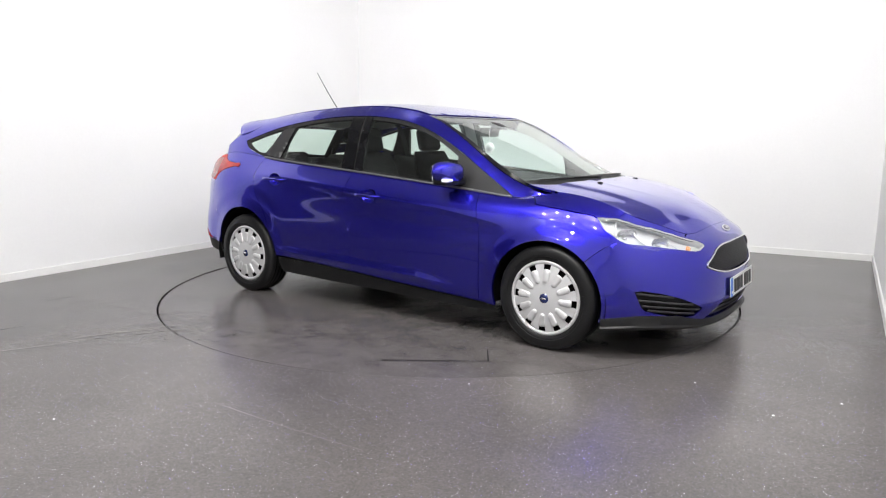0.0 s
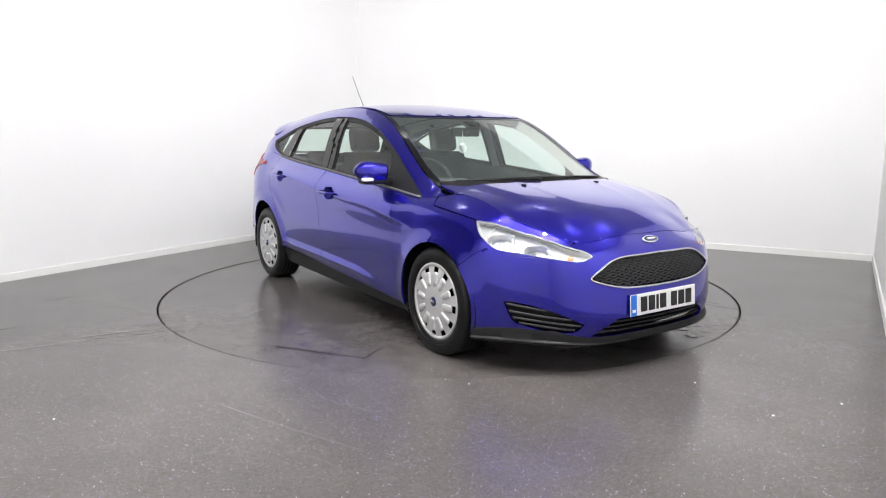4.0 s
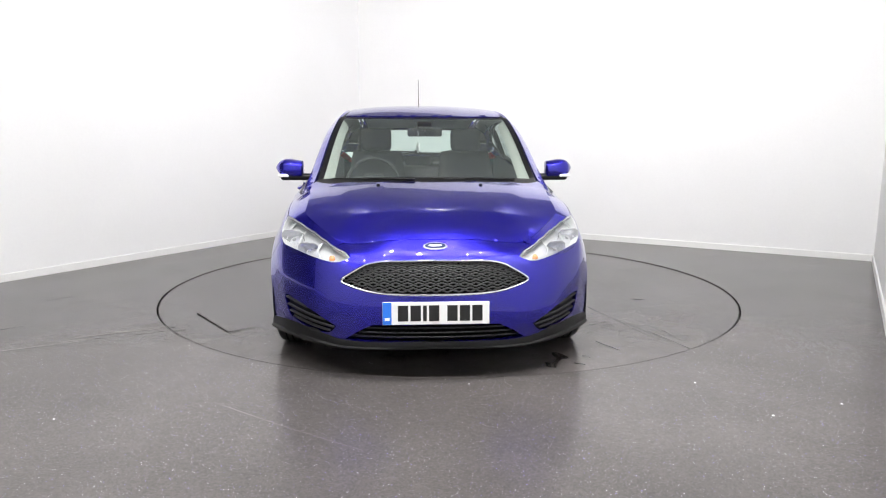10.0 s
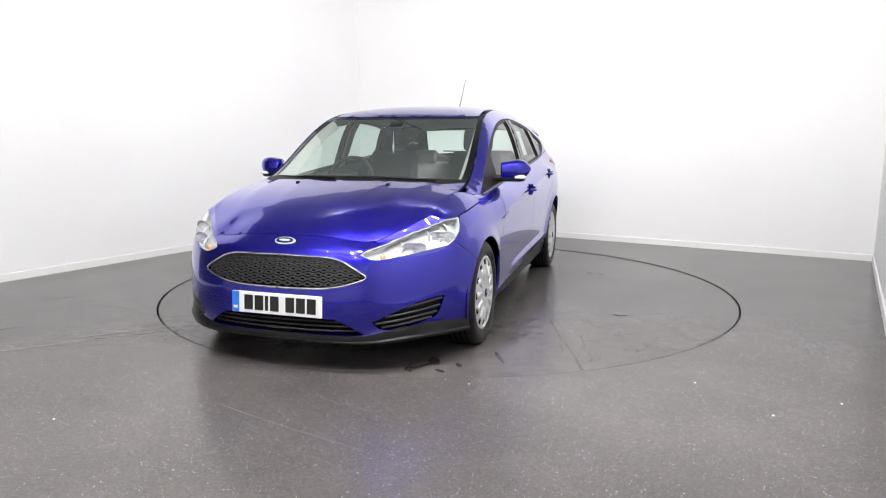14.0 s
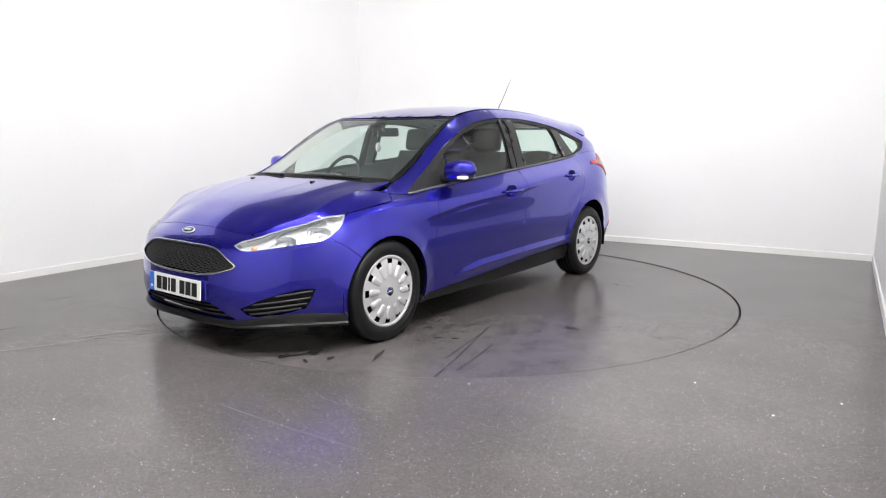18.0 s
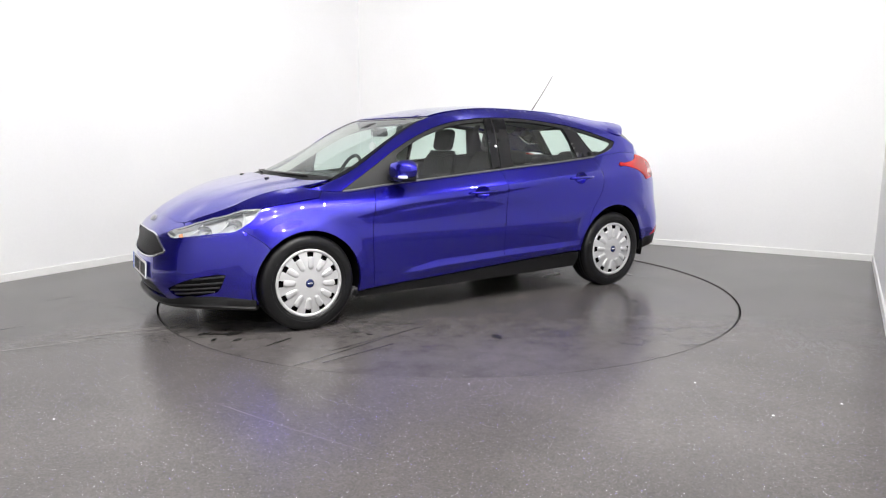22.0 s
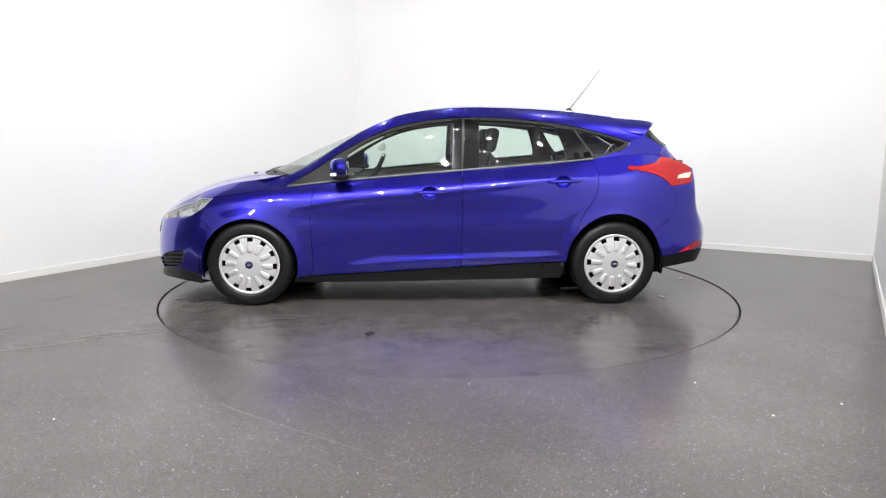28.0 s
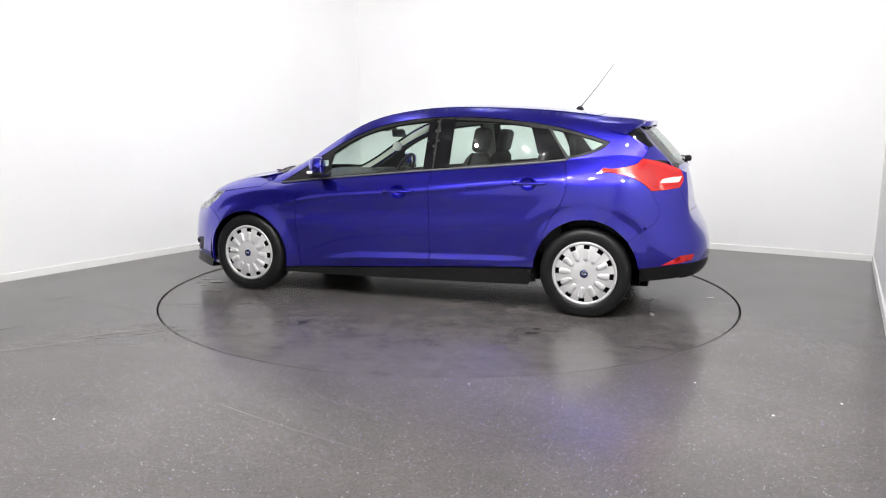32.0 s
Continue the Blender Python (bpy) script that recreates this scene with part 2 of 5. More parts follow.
def sheet(surface, outline, holes=(), step=0.035, thick=0.014, lift=0.0, gap=0.002):
    """A panel cut from a surface: its outline and holes lie in the surface's own two coordinates; the rim folds inwards."""
    rings = [finer(inset(finer(outline, 0.05), gap), step * 0.7)] + [finer(inset(finer(h, 0.05), -gap), step * 0.7) for h in holes]
    lo, hi = rings[0].min(0), rings[0].max(0)
    gx, gy = np.meshgrid(np.arange(lo[0] + step / 2, hi[0], step), np.arange(lo[1] + step / 2, hi[1], step))
    gx = gx + (np.arange(gx.shape[0])[:, None] % 2) * step * 0.5
    grid = np.stack([gx.ravel(), gy.ravel()], 1)
    keep = inside(rings[0], grid)
    for h in rings[1:]:
        keep &= ~inside(h, grid)
    grid = grid[keep]
    edge_pts = np.concatenate(rings)
    if len(grid):
        near = np.min(np.linalg.norm(grid[:, None] - edge_pts[None], axis=2), axis=1)
        grid = grid[near > step * 0.45]
    verts = [Vector(p) for p in np.concatenate([edge_pts, grid])]
    edges, start = [], 0
    for r in rings:
        edges += [(start + i, start + (i + 1) % len(r)) for i in range(len(r))]
        start += len(r)
    vv, _, ff, *_ = delaunay_2d_cdt(verts, edges, [], 0, 1e-7)
    vv = np.array([tuple(v) for v in vv])
    mid = np.array([vv[list(f)].mean(0) for f in ff])
    keep = inside(rings[0], mid)
    for h in rings[1:]:
        keep &= ~inside(h, mid)
    faces = [tuple(f) for f, k in zip(ff, keep) if k]
    P, N = surface(vv)
    P = P + N * lift
    # wind the faces along the surface normal
    out = []
    for f in faces:
        a, b, c = (P[i] for i in f[:3])
        out.append(f if np.dot(np.cross(b - a, c - a), N[f[0]]) > 0 else f[::-1])
    rim = {}
    for f in out:
        for a, b in zip(f, f[1:] + f[:1]):
            if (b, a) in rim:
                del rim[(b, a)]
            else:
                rim[(a, b)] = 1
    verts, back = [tuple(p) for p in P], {}

    def low(i, depth):
        key = (i, depth)
        if key not in back:
            back[key] = len(verts)
            verts.append(tuple(P[i] - N[i] * depth))
        return back[key]

    if thick:
        for a, b in rim:
            out.append((low(b, 0.0), low(a, 0.0), low(a, thick), low(b, thick)))
    return verts, out


def panel(name, surface, outline, mat, parent, holes=(), label="", mirror=False, **kw):
    verts, faces = sheet(surface, outline, holes, **kw)
    if mirror:
        verts, faces = [(x, -y, z) for x, y, z in verts], [f[::-1] for f in faces]
    return part(name, pydata(verts, faces), mat, parent, label)


def both(name, surface, outline, mat, parent, **kw):
    """The same panel on the car's two sides."""
    return [panel(name, surface, outline, mat, parent, mirror=m, **kw) for m in (False, True)]


def with_normals(f, eps=2e-4):
    """Adds outward normals to a surface f(coords) -> places."""
    def g(q):
        q = np.asarray(q, float)
        p = f(q)
        n = np.cross(f(q + [eps, 0]) - f(q - [eps, 0]), f(q + [0, eps]) - f(q - [0, eps]))
        n /= np.linalg.norm(n, axis=1)[:, None] + 1e-12
        away = p - np.array([0.1, 0.0, 0.6])
        return p, n * np.where(np.sum(n * away, 1) < 0, -1, 1)[:, None]
    return g


# ---- the car's body: a loft through nine level lines from the middle of the nose round the side to the middle of the tail ----
SIDE_X = [1.80, 1.45, 1.25, 1.05, 0.5, -0.08, -0.6, -0.9, -1.2, -1.55, -1.8]
NOSE = [  # x at y = 0, .26, .47, .62, .74, level by level
    [2.27, 2.255, 2.20, 2.10, 1.98], [2.305, 2.29, 2.235, 2.135, 2.005], [2.315, 2.30, 2.245, 2.15, 2.015],
    [2.31, 2.295, 2.24, 2.145, 2.015], [2.295, 2.28, 2.225, 2.13, 2.0], [2.268, 2.253, 2.20, 2.105, 1.97],
    [2.24, 2.225, 2.17, 2.075, 1.93], [2.205, 2.19, 2.14, 2.035, 1.89], [2.17, 2.16, 2.115, 2.03, 1.90]]
NOSE_Y = [[0, 0.26, 0.47, 0.62, 0.74]] * 7 + [[0, 0.255, 0.46, 0.60, 0.71], [0, 0.24, 0.44, 0.545, 0.64]]
NOSE_Z = [[0.18, 0.18, 0.183, 0.19, 0.20], [0.25, 0.25, 0.252, 0.256, 0.262], [0.33] * 5, [0.43] * 5, [0.53, 0.53, 0.53, 0.53, 0.535],
          [0.605, 0.605, 0.60, 0.61, 0.62], [0.645, 0.645, 0.638, 0.65, 0.67], [0.678, 0.675, 0.66, 0.682, 0.722], [0.706, 0.70, 0.68, 0.718, 0.770]]
FLANK_Y = [
    [0.845, 0.85, 0.852, 0.853, 0.853, 0.853, 0.853, 0.853, 0.848, 0.82, 0.76], [0.862, 0.87, 0.868, 0.862, 0.858, 0.858, 0.858, 0.864, 0.87, 0.842, 0.782],
    [0.866, 0.882, 0.880, 0.874, 0.869, 0.868, 0.869, 0.875, 0.883, 0.857, 0.797], [0.866, 0.89, 0.888, 0.884, 0.881, 0.880, 0.881, 0.885, 0.893, 0.867, 0.80],
    [0.862, 0.892, 0.894, 0.894, 0.893, 0.893, 0.894, 0.897, 0.902, 0.872, 0.785], [0.848, 0.888, 0.893, 0.895, 0.898, 0.899, 0.90, 0.902, 0.905, 0.872, 0.765],
    [0.825, 0.872, 0.887, 0.897, 0.909, 0.911, 0.908, 0.904, 0.896, 0.862, 0.752], [0.775, 0.83, 0.85, 0.868, 0.88, 0.88, 0.875, 0.868, 0.86, 0.832, 0.728],
    [0.685, 0.71, 0.785, 0.805, 0.815, 0.815, 0.81, 0.80, 0.785, 0.755, 0.685]]
FLANK_Z = [
    [0.16, 0.16, 0.16, 0.16, 0.16, 0.17, 0.18, 0.19, 0.20, 0.24, 0.25], [0.25, 0.24, 0.23, 0.22, 0.23, 0.24, 0.25, 0.26, 0.27, 0.32, 0.33],
    [0.33, 0.33, 0.31, 0.295, 0.315, 0.335, 0.355, 0.365, 0.38, 0.40, 0.41], [0.43, 0.45, 0.43, 0.42, 0.43, 0.44, 0.46, 0.47, 0.49, 0.50, 0.50],
    [0.53, 0.56, 0.55, 0.55, 0.56, 0.57, 0.59, 0.60, 0.62, 0.62, 0.60], [0.62, 0.65, 0.65, 0.65, 0.68, 0.70, 0.72, 0.74, 0.75, 0.74, 0.71],
    [0.69, 0.72, 0.725, 0.73, 0.78, 0.83, 0.87, 0.89, 0.88, 0.855, 0.815], [0.765, 0.81, 0.815, 0.82, 0.86, 0.905, 0.945, 0.965, 0.97, 0.955, 0.905],
    [0.820, 0.893, 0.864, 0.875, 0.928, 0.978, 1.019, 1.046, 1.08, 1.08, 1.0]]
TAIL = [  # (x, y, z) at the rear corner, between, and in the middle
    [-1.9, 0.58, 0.27, -1.95, 0.32, 0.28, -1.96, 0, 0.28],
    [-1.94, 0.6, 0.34, -1.99, 0.33, 0.35, -2, 0, 0.35],
    [-1.95, 0.61, 0.42, -2, 0.33, 0.43, -2.01, 0, 0.43],
    [-1.95, 0.62, 0.5, -1.995, 0.34, 0.5, -2.005, 0, 0.5],
    [-1.92, 0.63, 0.6, -1.965, 0.34, 0.6, -1.975, 0, 0.6],
    [-1.86, 0.64, 0.71, -1.9, 0.35, 0.71, -1.91, 0, 0.71],
    [-1.835, 0.64, 0.8, -1.87, 0.35, 0.8, -1.88, 0, 0.8],
    [-1.82, 0.63, 0.9, -1.85, 0.35, 0.9, -1.86, 0, 0.9],
    [-1.78, 0.61, 1, -1.81, 0.34, 1.02, -1.82, 0, 1.03]]
LEVELS = np.array([[(x, y, z) for x, y, z in zip(NOSE[r], NOSE_Y[r], NOSE_Z[r])]
                   + [(x, y, z) for x, y, z in zip(SIDE_X, FLANK_Y[r], FLANK_Z[r])]
                   + [tuple(TAIL[r][i:i + 3]) for i in (0, 3, 6)] for r in range(9)])
FLIP = np.array([1, -1, 1])
LOOP = np.concatenate([LEVELS[:, 3:0:-1] * FLIP, LEVELS, LEVELS[:, -2:-4:-1] * FLIP], axis=1)
ARC = np.concatenate([[0], np.cumsum(np.linalg.norm(np.diff(LOOP[3], axis=0), axis=1))])
ARC = ARC - ARC[3]           # 0 in the middle of the nose
ARC_END = ARC[-3]            # the middle of the tail
ROW = 0.09                   # one level in the surface's second coordinate


def ridge(p, q):
    """Creases and arch flares pressed into the flank."""
    x, z, side = p[:, 0], p[:, 2], np.clip((p[:, 1] - 0.72) / 0.08, 0, 1)
    d = np.zeros(len(p))
    line = np.interp(x, [-1.0, -0.8, 0.0, 0.7, 1.05, 1.2], [0.93, 0.925, 0.838, 0.785, 0.727, 0.72])
    fade = np.clip((1.22 - x) / 0.25, 0, 1) * np.clip((x + 1.1) / 0.35, 0, 1)
    d += 0.0105 * fade * np.clip(1 - np.abs(z - line) / np.where(z > line, 0.10, 0.024), 0, 1)
    low = np.interp(x, [-0.8, -0.1, 0.5, 0.8], [0.365, 0.345, 0.322, 0.285])
    fade = np.clip((0.85 - x) / 0.3, 0, 1) * np.clip((x + 0.85) / 0.25, 0, 1)
    d += 0.020 * fade * np.clip(1 - np.abs(z - low) / np.where(z > low, 0.028, 0.05), 0, 1)
    for cx, cz, r in ((1.455, 0.30, 0.345), (-1.19, 0.30, 0.362)):
        rr = np.hypot(x - cx, z - cz)
        d += 0.016 * np.clip(1 - np.abs(rr - r) / 0.085, 0, 1) ** 1.3 * (z > 0.1)
    rr = np.hypot(x + 1.19, z - 0.30)
    d += 0.005 * np.clip((z - 0.55) / 0.15, 0, 1) * np.clip(1 - np.abs(rr - 0.50) / np.where(rr > 0.50, 0.06, 0.14), 0, 1)
    return d * side


def wall_base(q):
    a, v = np.abs(q[:, 0]), np.clip(q[:, 1] / ROW, -0.3, 8.3)
    rows = spline(ARC, LOOP.transpose(1, 0, 2).reshape(len(ARC), -1), np.clip(a, 0, ARC_END)).reshape(len(a), 9, 3)
    n = 9
    A = np.eye(n)
    B = np.zeros((n, n))
    for i in range(1, n - 1):
        A[i, i - 1:i + 2] = 1, 4, 1
        B[i, i - 1:i + 2] = 6, -12, 6
    m = np.einsum("ij,njk->nik", np.linalg.solve(A, B), rows)
    i = np.clip(v.astype(int), 0, 7)
    k = np.arange(len(v))
    d, u = (i + 1 - v)[:, None], (v - i)[:, None]
    p = m[k, i] * (d ** 3 - d) / 6 + m[k, i + 1] * (u ** 3 - u) / 6 + rows[k, i] * d + rows[k, i + 1] * u
    return p


def wall(q):
    """A place on the body's wall from (length round the car from the nose, height coordinate)."""
    q = np.array(q, float)
    far = q[:, 0] > ARC_END
    q[far, 0] = 2 * ARC_END - q[far, 0]
    p = wall_base(q)
    p[:, 1] += ridge(p, q)
    p[:, 1] *= np.where((q[:, 0] < 0) | far, -1, 1)
    return p


WALL_S = with_normals(wall)
_ga, _gv = np.meshgrid(np.linspace(0, ARC_END, 420), np.linspace(0, 8 * ROW, 66), indexing="ij")
GRID_Q = np.stack([_ga.ravel(), _gv.ravel()], 1)
GRID_P = wall(GRID_Q)


def on_wall(points, axes, lo=0.0, hi=9.0):
    """The wall's coordinates of points known in two axes: (0, 2) from the side, (1, 2) from ahead or behind."""
    mask = (GRID_Q[:, 0] >= lo) & (GRID_Q[:, 0] <= hi)
    G, Q = GRID_P[mask][:, axes], GRID_Q[mask]
    pts = np.asarray(points, float)
    q = np.array([Q[np.argmin(np.sum((G - p) ** 2, 1))] for p in pts])
    for _ in range(6):
        f0 = wall(q)[:, axes]
        e = 1e-4
        ja, jv = (wall(q + [e, 0])[:, axes] - f0) / e, (wall(q + [0, e])[:, axes] - f0) / e
        r = pts - f0
        det = ja[:, 0] * jv[:, 1] - ja[:, 1] * jv[:, 0]
        det = np.where(np.abs(det) < 0.05, np.inf, det)
        q = q + np.clip(np.stack([(r[:, 0] * jv[:, 1] - r[:, 1] * jv[:, 0]) / det, (ja[:, 0] * r[:, 1] - ja[:, 1] * r[:, 0]) / det], 1), -0.03, 0.03)
        q[:, 0], q[:, 1] = np.clip(q[:, 0], lo, min(hi, ARC_END)), np.clip(q[:, 1], 0, 8 * ROW)
    return q


def near_wall(points, lo=0.0, hi=9.0):
    """The wall's coordinates nearest to places in space."""
    pts = np.asarray(points, float)
    mask = (GRID_Q[:, 0] >= lo) & (GRID_Q[:, 0] <= hi)
    G, Q = GRID_P[mask], GRID_Q[mask]
    return np.array([Q[np.argsort(np.sum((G - p) ** 2, 1))[:3]].mean(0) for p in pts])


def side_pts(pts, n=None, lo=0.75, hi=5.0):
    return on_wall(bend(pts, n) if n else pts, (0, 2), lo, hi)


def front_pts(pts, n=None, hi=1.0):
    return on_wall(bend(pts, n) if n else pts, (1, 2), 0.0, hi)


# curves of the upper body: half width and height over x


def belt(x):
    """Half width and height of the wall's top line at x."""
    pts = wall(np.stack([np.linspace(0.9, 4.9, 400), np.full(400, 8 * ROW)], 1))
    o = np.argsort(pts[:, 0])
    return np.interp(x, pts[o, 0], pts[o, 1]), np.interp(x, pts[o, 0], pts[o, 2])


RAIL_X = [-1.85, -1.66, -1.45, -1.2, -0.95, -0.5, -0.2, 0.0, 0.24, 0.45, 0.65, 0.85, 1.05, 1.25, 1.46]
RAIL_Y = [0.6, 0.585, 0.568, 0.562, 0.562, 0.566, 0.571, 0.577, 0.590, 0.612, 0.640, 0.668, 0.690, 0.702, 0.712]
RAIL_Z = [1.2, 1.285, 1.33, 1.365, 1.395, 1.425, 1.432, 1.427, 1.4012, 1.3532, 1.2609, 1.1366, 1.0092, 0.9229, 0.87]


def rail(x):
    """The line where the side of the cabin meets roof and windscreen."""
    return spline(RAIL_X, RAIL_Y, x), spline(RAIL_X, RAIL_Z, x)


def cabin(q):
    """Side of the cabin: (x, z) -> place."""
    q = np.asarray(q, float)
    x, z = q[:, 0], q[:, 1]
    yb, zb = belt(x)
    yt, zt = rail(x)
    s = np.clip((z - zb) / np.maximum(zt - zb, 0.05), -0.4, 1.03)
    y = yb - (yb - yt) * (0.62 * s + 0.38 * np.sign(s) * np.abs(s) ** 6)
    return np.stack([x, y, z], 1)


CABIN_S = with_normals(cabin)


_top = wall(np.stack([np.linspace(0.0, 1.75, 300), np.full(300, 8 * ROW)], 1))
_top = _top[_top[:, 0] > 1.52]
EDGE = np.concatenate([[[1.15, 0.725, 0.948], [1.30, 0.718, 0.922], [1.42, 0.712, 0.900]], _top[np.argsort(_top[:, 0])]])   # the bonnet's outline on the wall's top line
_x = np.linspace(1.15, 2.17, 205)
_e = np.stack([np.interp(_x, EDGE[:, 0], EDGE[:, k]) for k in (1, 2)], 1)
_w = np.exp(-((_x[:, None] - _x[None]) / 0.07) ** 2 / 2)
_soft = (_w @ _e) / _w.sum(1)[:, None]
_b = (np.clip((2.04 - _x) / 0.12, 0, 1) * np.clip((_x - 1.35) / 0.15, 0, 1))[:, None]
SOFT_EDGE = _e + (_soft - _e) * _b * _b * (3 - 2 * _b)   # the same line without its kink over the headlamp


_nose = wall(np.stack([np.linspace(0.0, 0.62, 120), np.full(120, 8 * ROW)], 1))   # the bonnet's front edge over y


def ease(t):
    t = np.clip(t, 0, 1)
    return t * t * (3 - 2 * t)


def hood(q):
    """Bonnet: (x, y) -> place."""
    q = np.asarray(q, float)
    x, y = q[:, 0], np.abs(q[:, 1])
    crown = lambda v: spline([1.2, 1.46, 1.7, 1.9, 2.05, 2.12, 2.20], [0.990, 0.947, 0.902, 0.850, 0.789, 0.749, 0.686], v)
    zc = crown(x)
    ye, ze = np.interp(x, _x, SOFT_EDGE[:, 0]), np.interp(x, _x, SOFT_EDGE[:, 1])
    z = zc - (zc - ze) * np.minimum(y / np.maximum(ye, 0.15), 1.0) ** 2.4
    # towards the nose the crown runs out along the curved front edge
    xe, zn = np.interp(y, _nose[:, 1], _nose[:, 0]), np.interp(y, _nose[:, 1], _nose[:, 2])
    tip = float(crown(np.array([_nose[0, 0]]))[0])
    swept = crown(x + _nose[0, 0] - xe) - (tip - zn)
    w = ease((x - 1.93) / 0.14) * ease((0.50 - y) / 0.12)
    z = z + (swept - z) * w
    # a raised middle bounded by a crease on either side
    fade = ease((2.02 - x) / 0.40)
    line = np.interp(x, [1.3, 1.7, 2.15], [0.515, 0.475, 0.38])
    z += 0.008 * fade * np.clip(1 - np.maximum(y - line, 0) / 0.075 - np.maximum(line - y, 0) / 0.26, 0, 1)
    inner = np.interp(x, [1.3, 1.7, 2.15], [0.30, 0.25, 0.16])
    z += 0.003 * fade * np.clip(1 - np.abs(y - inner) / np.where(y > inner, 0.045, 0.14), 0, 1)
    return np.stack([x, q[:, 1], z], 1)


HOOD_S = with_normals(hood)


def roof(q):
    q = np.asarray(q, float)
    x, y = q[:, 0], np.abs(q[:, 1])
    zc = spline([-1.75, -1.66, -1.45, -1.2, -0.97, -0.5, -0.27, 0.0, 0.245, 0.47], [1.312, 1.330, 1.366, 1.402, 1.434, 1.466, 1.471, 1.460, 1.424, 1.366], x)
    yt, zt = rail(x)
    return np.stack([x, q[:, 1], zc - (zc - zt) * np.clip(y / yt, 0, 1.05) ** 2.6], 1)


ROOF_S = with_normals(roof)


def screen(q):
    """Windscreen: (0 at the cowl .. 1 at the roof, -1 .. 1 across) -> place."""
    q = np.asarray(q, float)
    w, s = q[:, 0], q[:, 1] / 0.62
    cx, cz = 1.43 + (0.47 - 1.43) * w, 0.950 + (1.364 - 0.950) * w + 0.012 * np.sin(math.pi * np.clip(w, 0, 1))
    ex = 1.215 + (0.415 - 1.215) * w
    ey, ez = rail(ex)
    k = np.abs(s) ** 2.2
    return np.stack([cx + (ex - cx) * k, s * ey, cz + (ez - cz) * k], 1)


SCREEN_S = with_normals(screen)


def backlight(q):
    """Rear glass and its frame: (0 at the bottom .. 1 under the spoiler, across) -> place."""
    q = np.asarray(q, float)
    w, s = q[:, 0], q[:, 1] / 0.6
    cx, cz = -1.83 + 0.28 * w, 1.03 + 0.305 * w + 0.012 * np.sin(math.pi * np.clip(w, 0, 1))
    ex, ey, ez = -1.745 + 0.29 * w, 0.655 - 0.075 * w, 1.0 + 0.325 * w
    k = np.abs(s) ** 2.4
    return np.stack([cx + (ex - cx) * k, s * ey, cz + (ez - cz) * k], 1)


BACK_S = with_normals(backlight)


# ---- the car ----
CAR_Y = -0.212   # the car stands a little to its right of the turntable's middle
WHEELS = ((1.458, 1), (1.458, -1), (-1.19, 1), (-1.19, -1))
ARCH_F, ARCH_R = (1.455, 0.30, 0.345, 0.337), (-1.19, 0.30, 0.352, 0.374)


def along_top(x0, x1, n=20):
    """Points of the wall's top line between two x on the flank."""
    a = np.linspace(0.35, 4.9, 600)
    x = wall(np.stack([a, np.full(600, 8 * ROW)], 1))[:, 0]
    o = np.argsort(x)
    aa = np.interp([x0, x1], x[o], a[o])
    return np.stack([np.linspace(aa[0], aa[1], n), np.full(n, 8 * ROW)], 1)


def mirrored(half):
    """Closes a left half outline (from the middle, round, back to the middle) with its mirror image."""
    return np.concatenate([half, half[::-1] * [-1, 1]])


LIGHT_LOW = near_wall(bend([(2.215, 0.425, 0.632), (2.195, 0.462, 0.600), (2.155, 0.52, 0.590), (2.056, 0.635, 0.600), (1.93, 0.76, 0.622), (1.84, 0.80, 0.668), (1.765, 0.803, 0.72), (1.718, 0.795, 0.783)], 34))
LIGHT_TOP = near_wall(bend([(1.718, 0.795, 0.783), (1.861, 0.725, 0.772), (1.99, 0.64, 0.748), (2.064, 0.58, 0.725), (2.131, 0.51, 0.695), (2.181, 0.45, 0.662), (2.215, 0.425, 0.632)], 26))
LIGHT = chain(LIGHT_LOW, LIGHT_TOP)
SEAM_FB = side_pts([(1.70, 0.540), (1.77, 0.605), (1.875, 0.668)], 8)
GAP_F = side_pts([(0.962, 0.90), (1.004, 0.73), (1.014, 0.588), (1.005, 0.42), (0.998, 0.222)], 20)
GAP_B = side_pts([(-0.077, 0.99), (-0.077, 0.75), (-0.074, 0.283)], 14)
GAP_R = side_pts([(-1.02, 1.06), (-1.05, 0.952), (-1.027, 0.79), (-0.945, 0.655), (-0.888, 0.487)], 20)
SEAM_RB = side_pts([(-1.464, 0.534), (-1.55, 0.60), (-1.63, 0.665), (-1.655, 0.74), (-1.62, 0.82), (-1.60, 0.868)], 18)
TAIL_LOW = np.concatenate([side_pts([(-1.262, 0.998), (-1.40, 0.972), (-1.50, 0.942), (-1.555, 0.91), (-1.60, 0.868)], 16), side_pts([(-1.69, 0.876), (-1.77, 0.89)], 4)])
TAIL_TOP = np.concatenate([side_pts([(-1.77, 0.89), (-1.793, 0.945), (-1.77, 1.008)], 6), side_pts([(-1.70, 1.042), (-1.60, 1.070), (-1.53, 1.078)], 6), side_pts([(-1.50, 1.045), (-1.45, 1.028), (-1.36, 1.014), (-1.262, 0.998)], 12)])


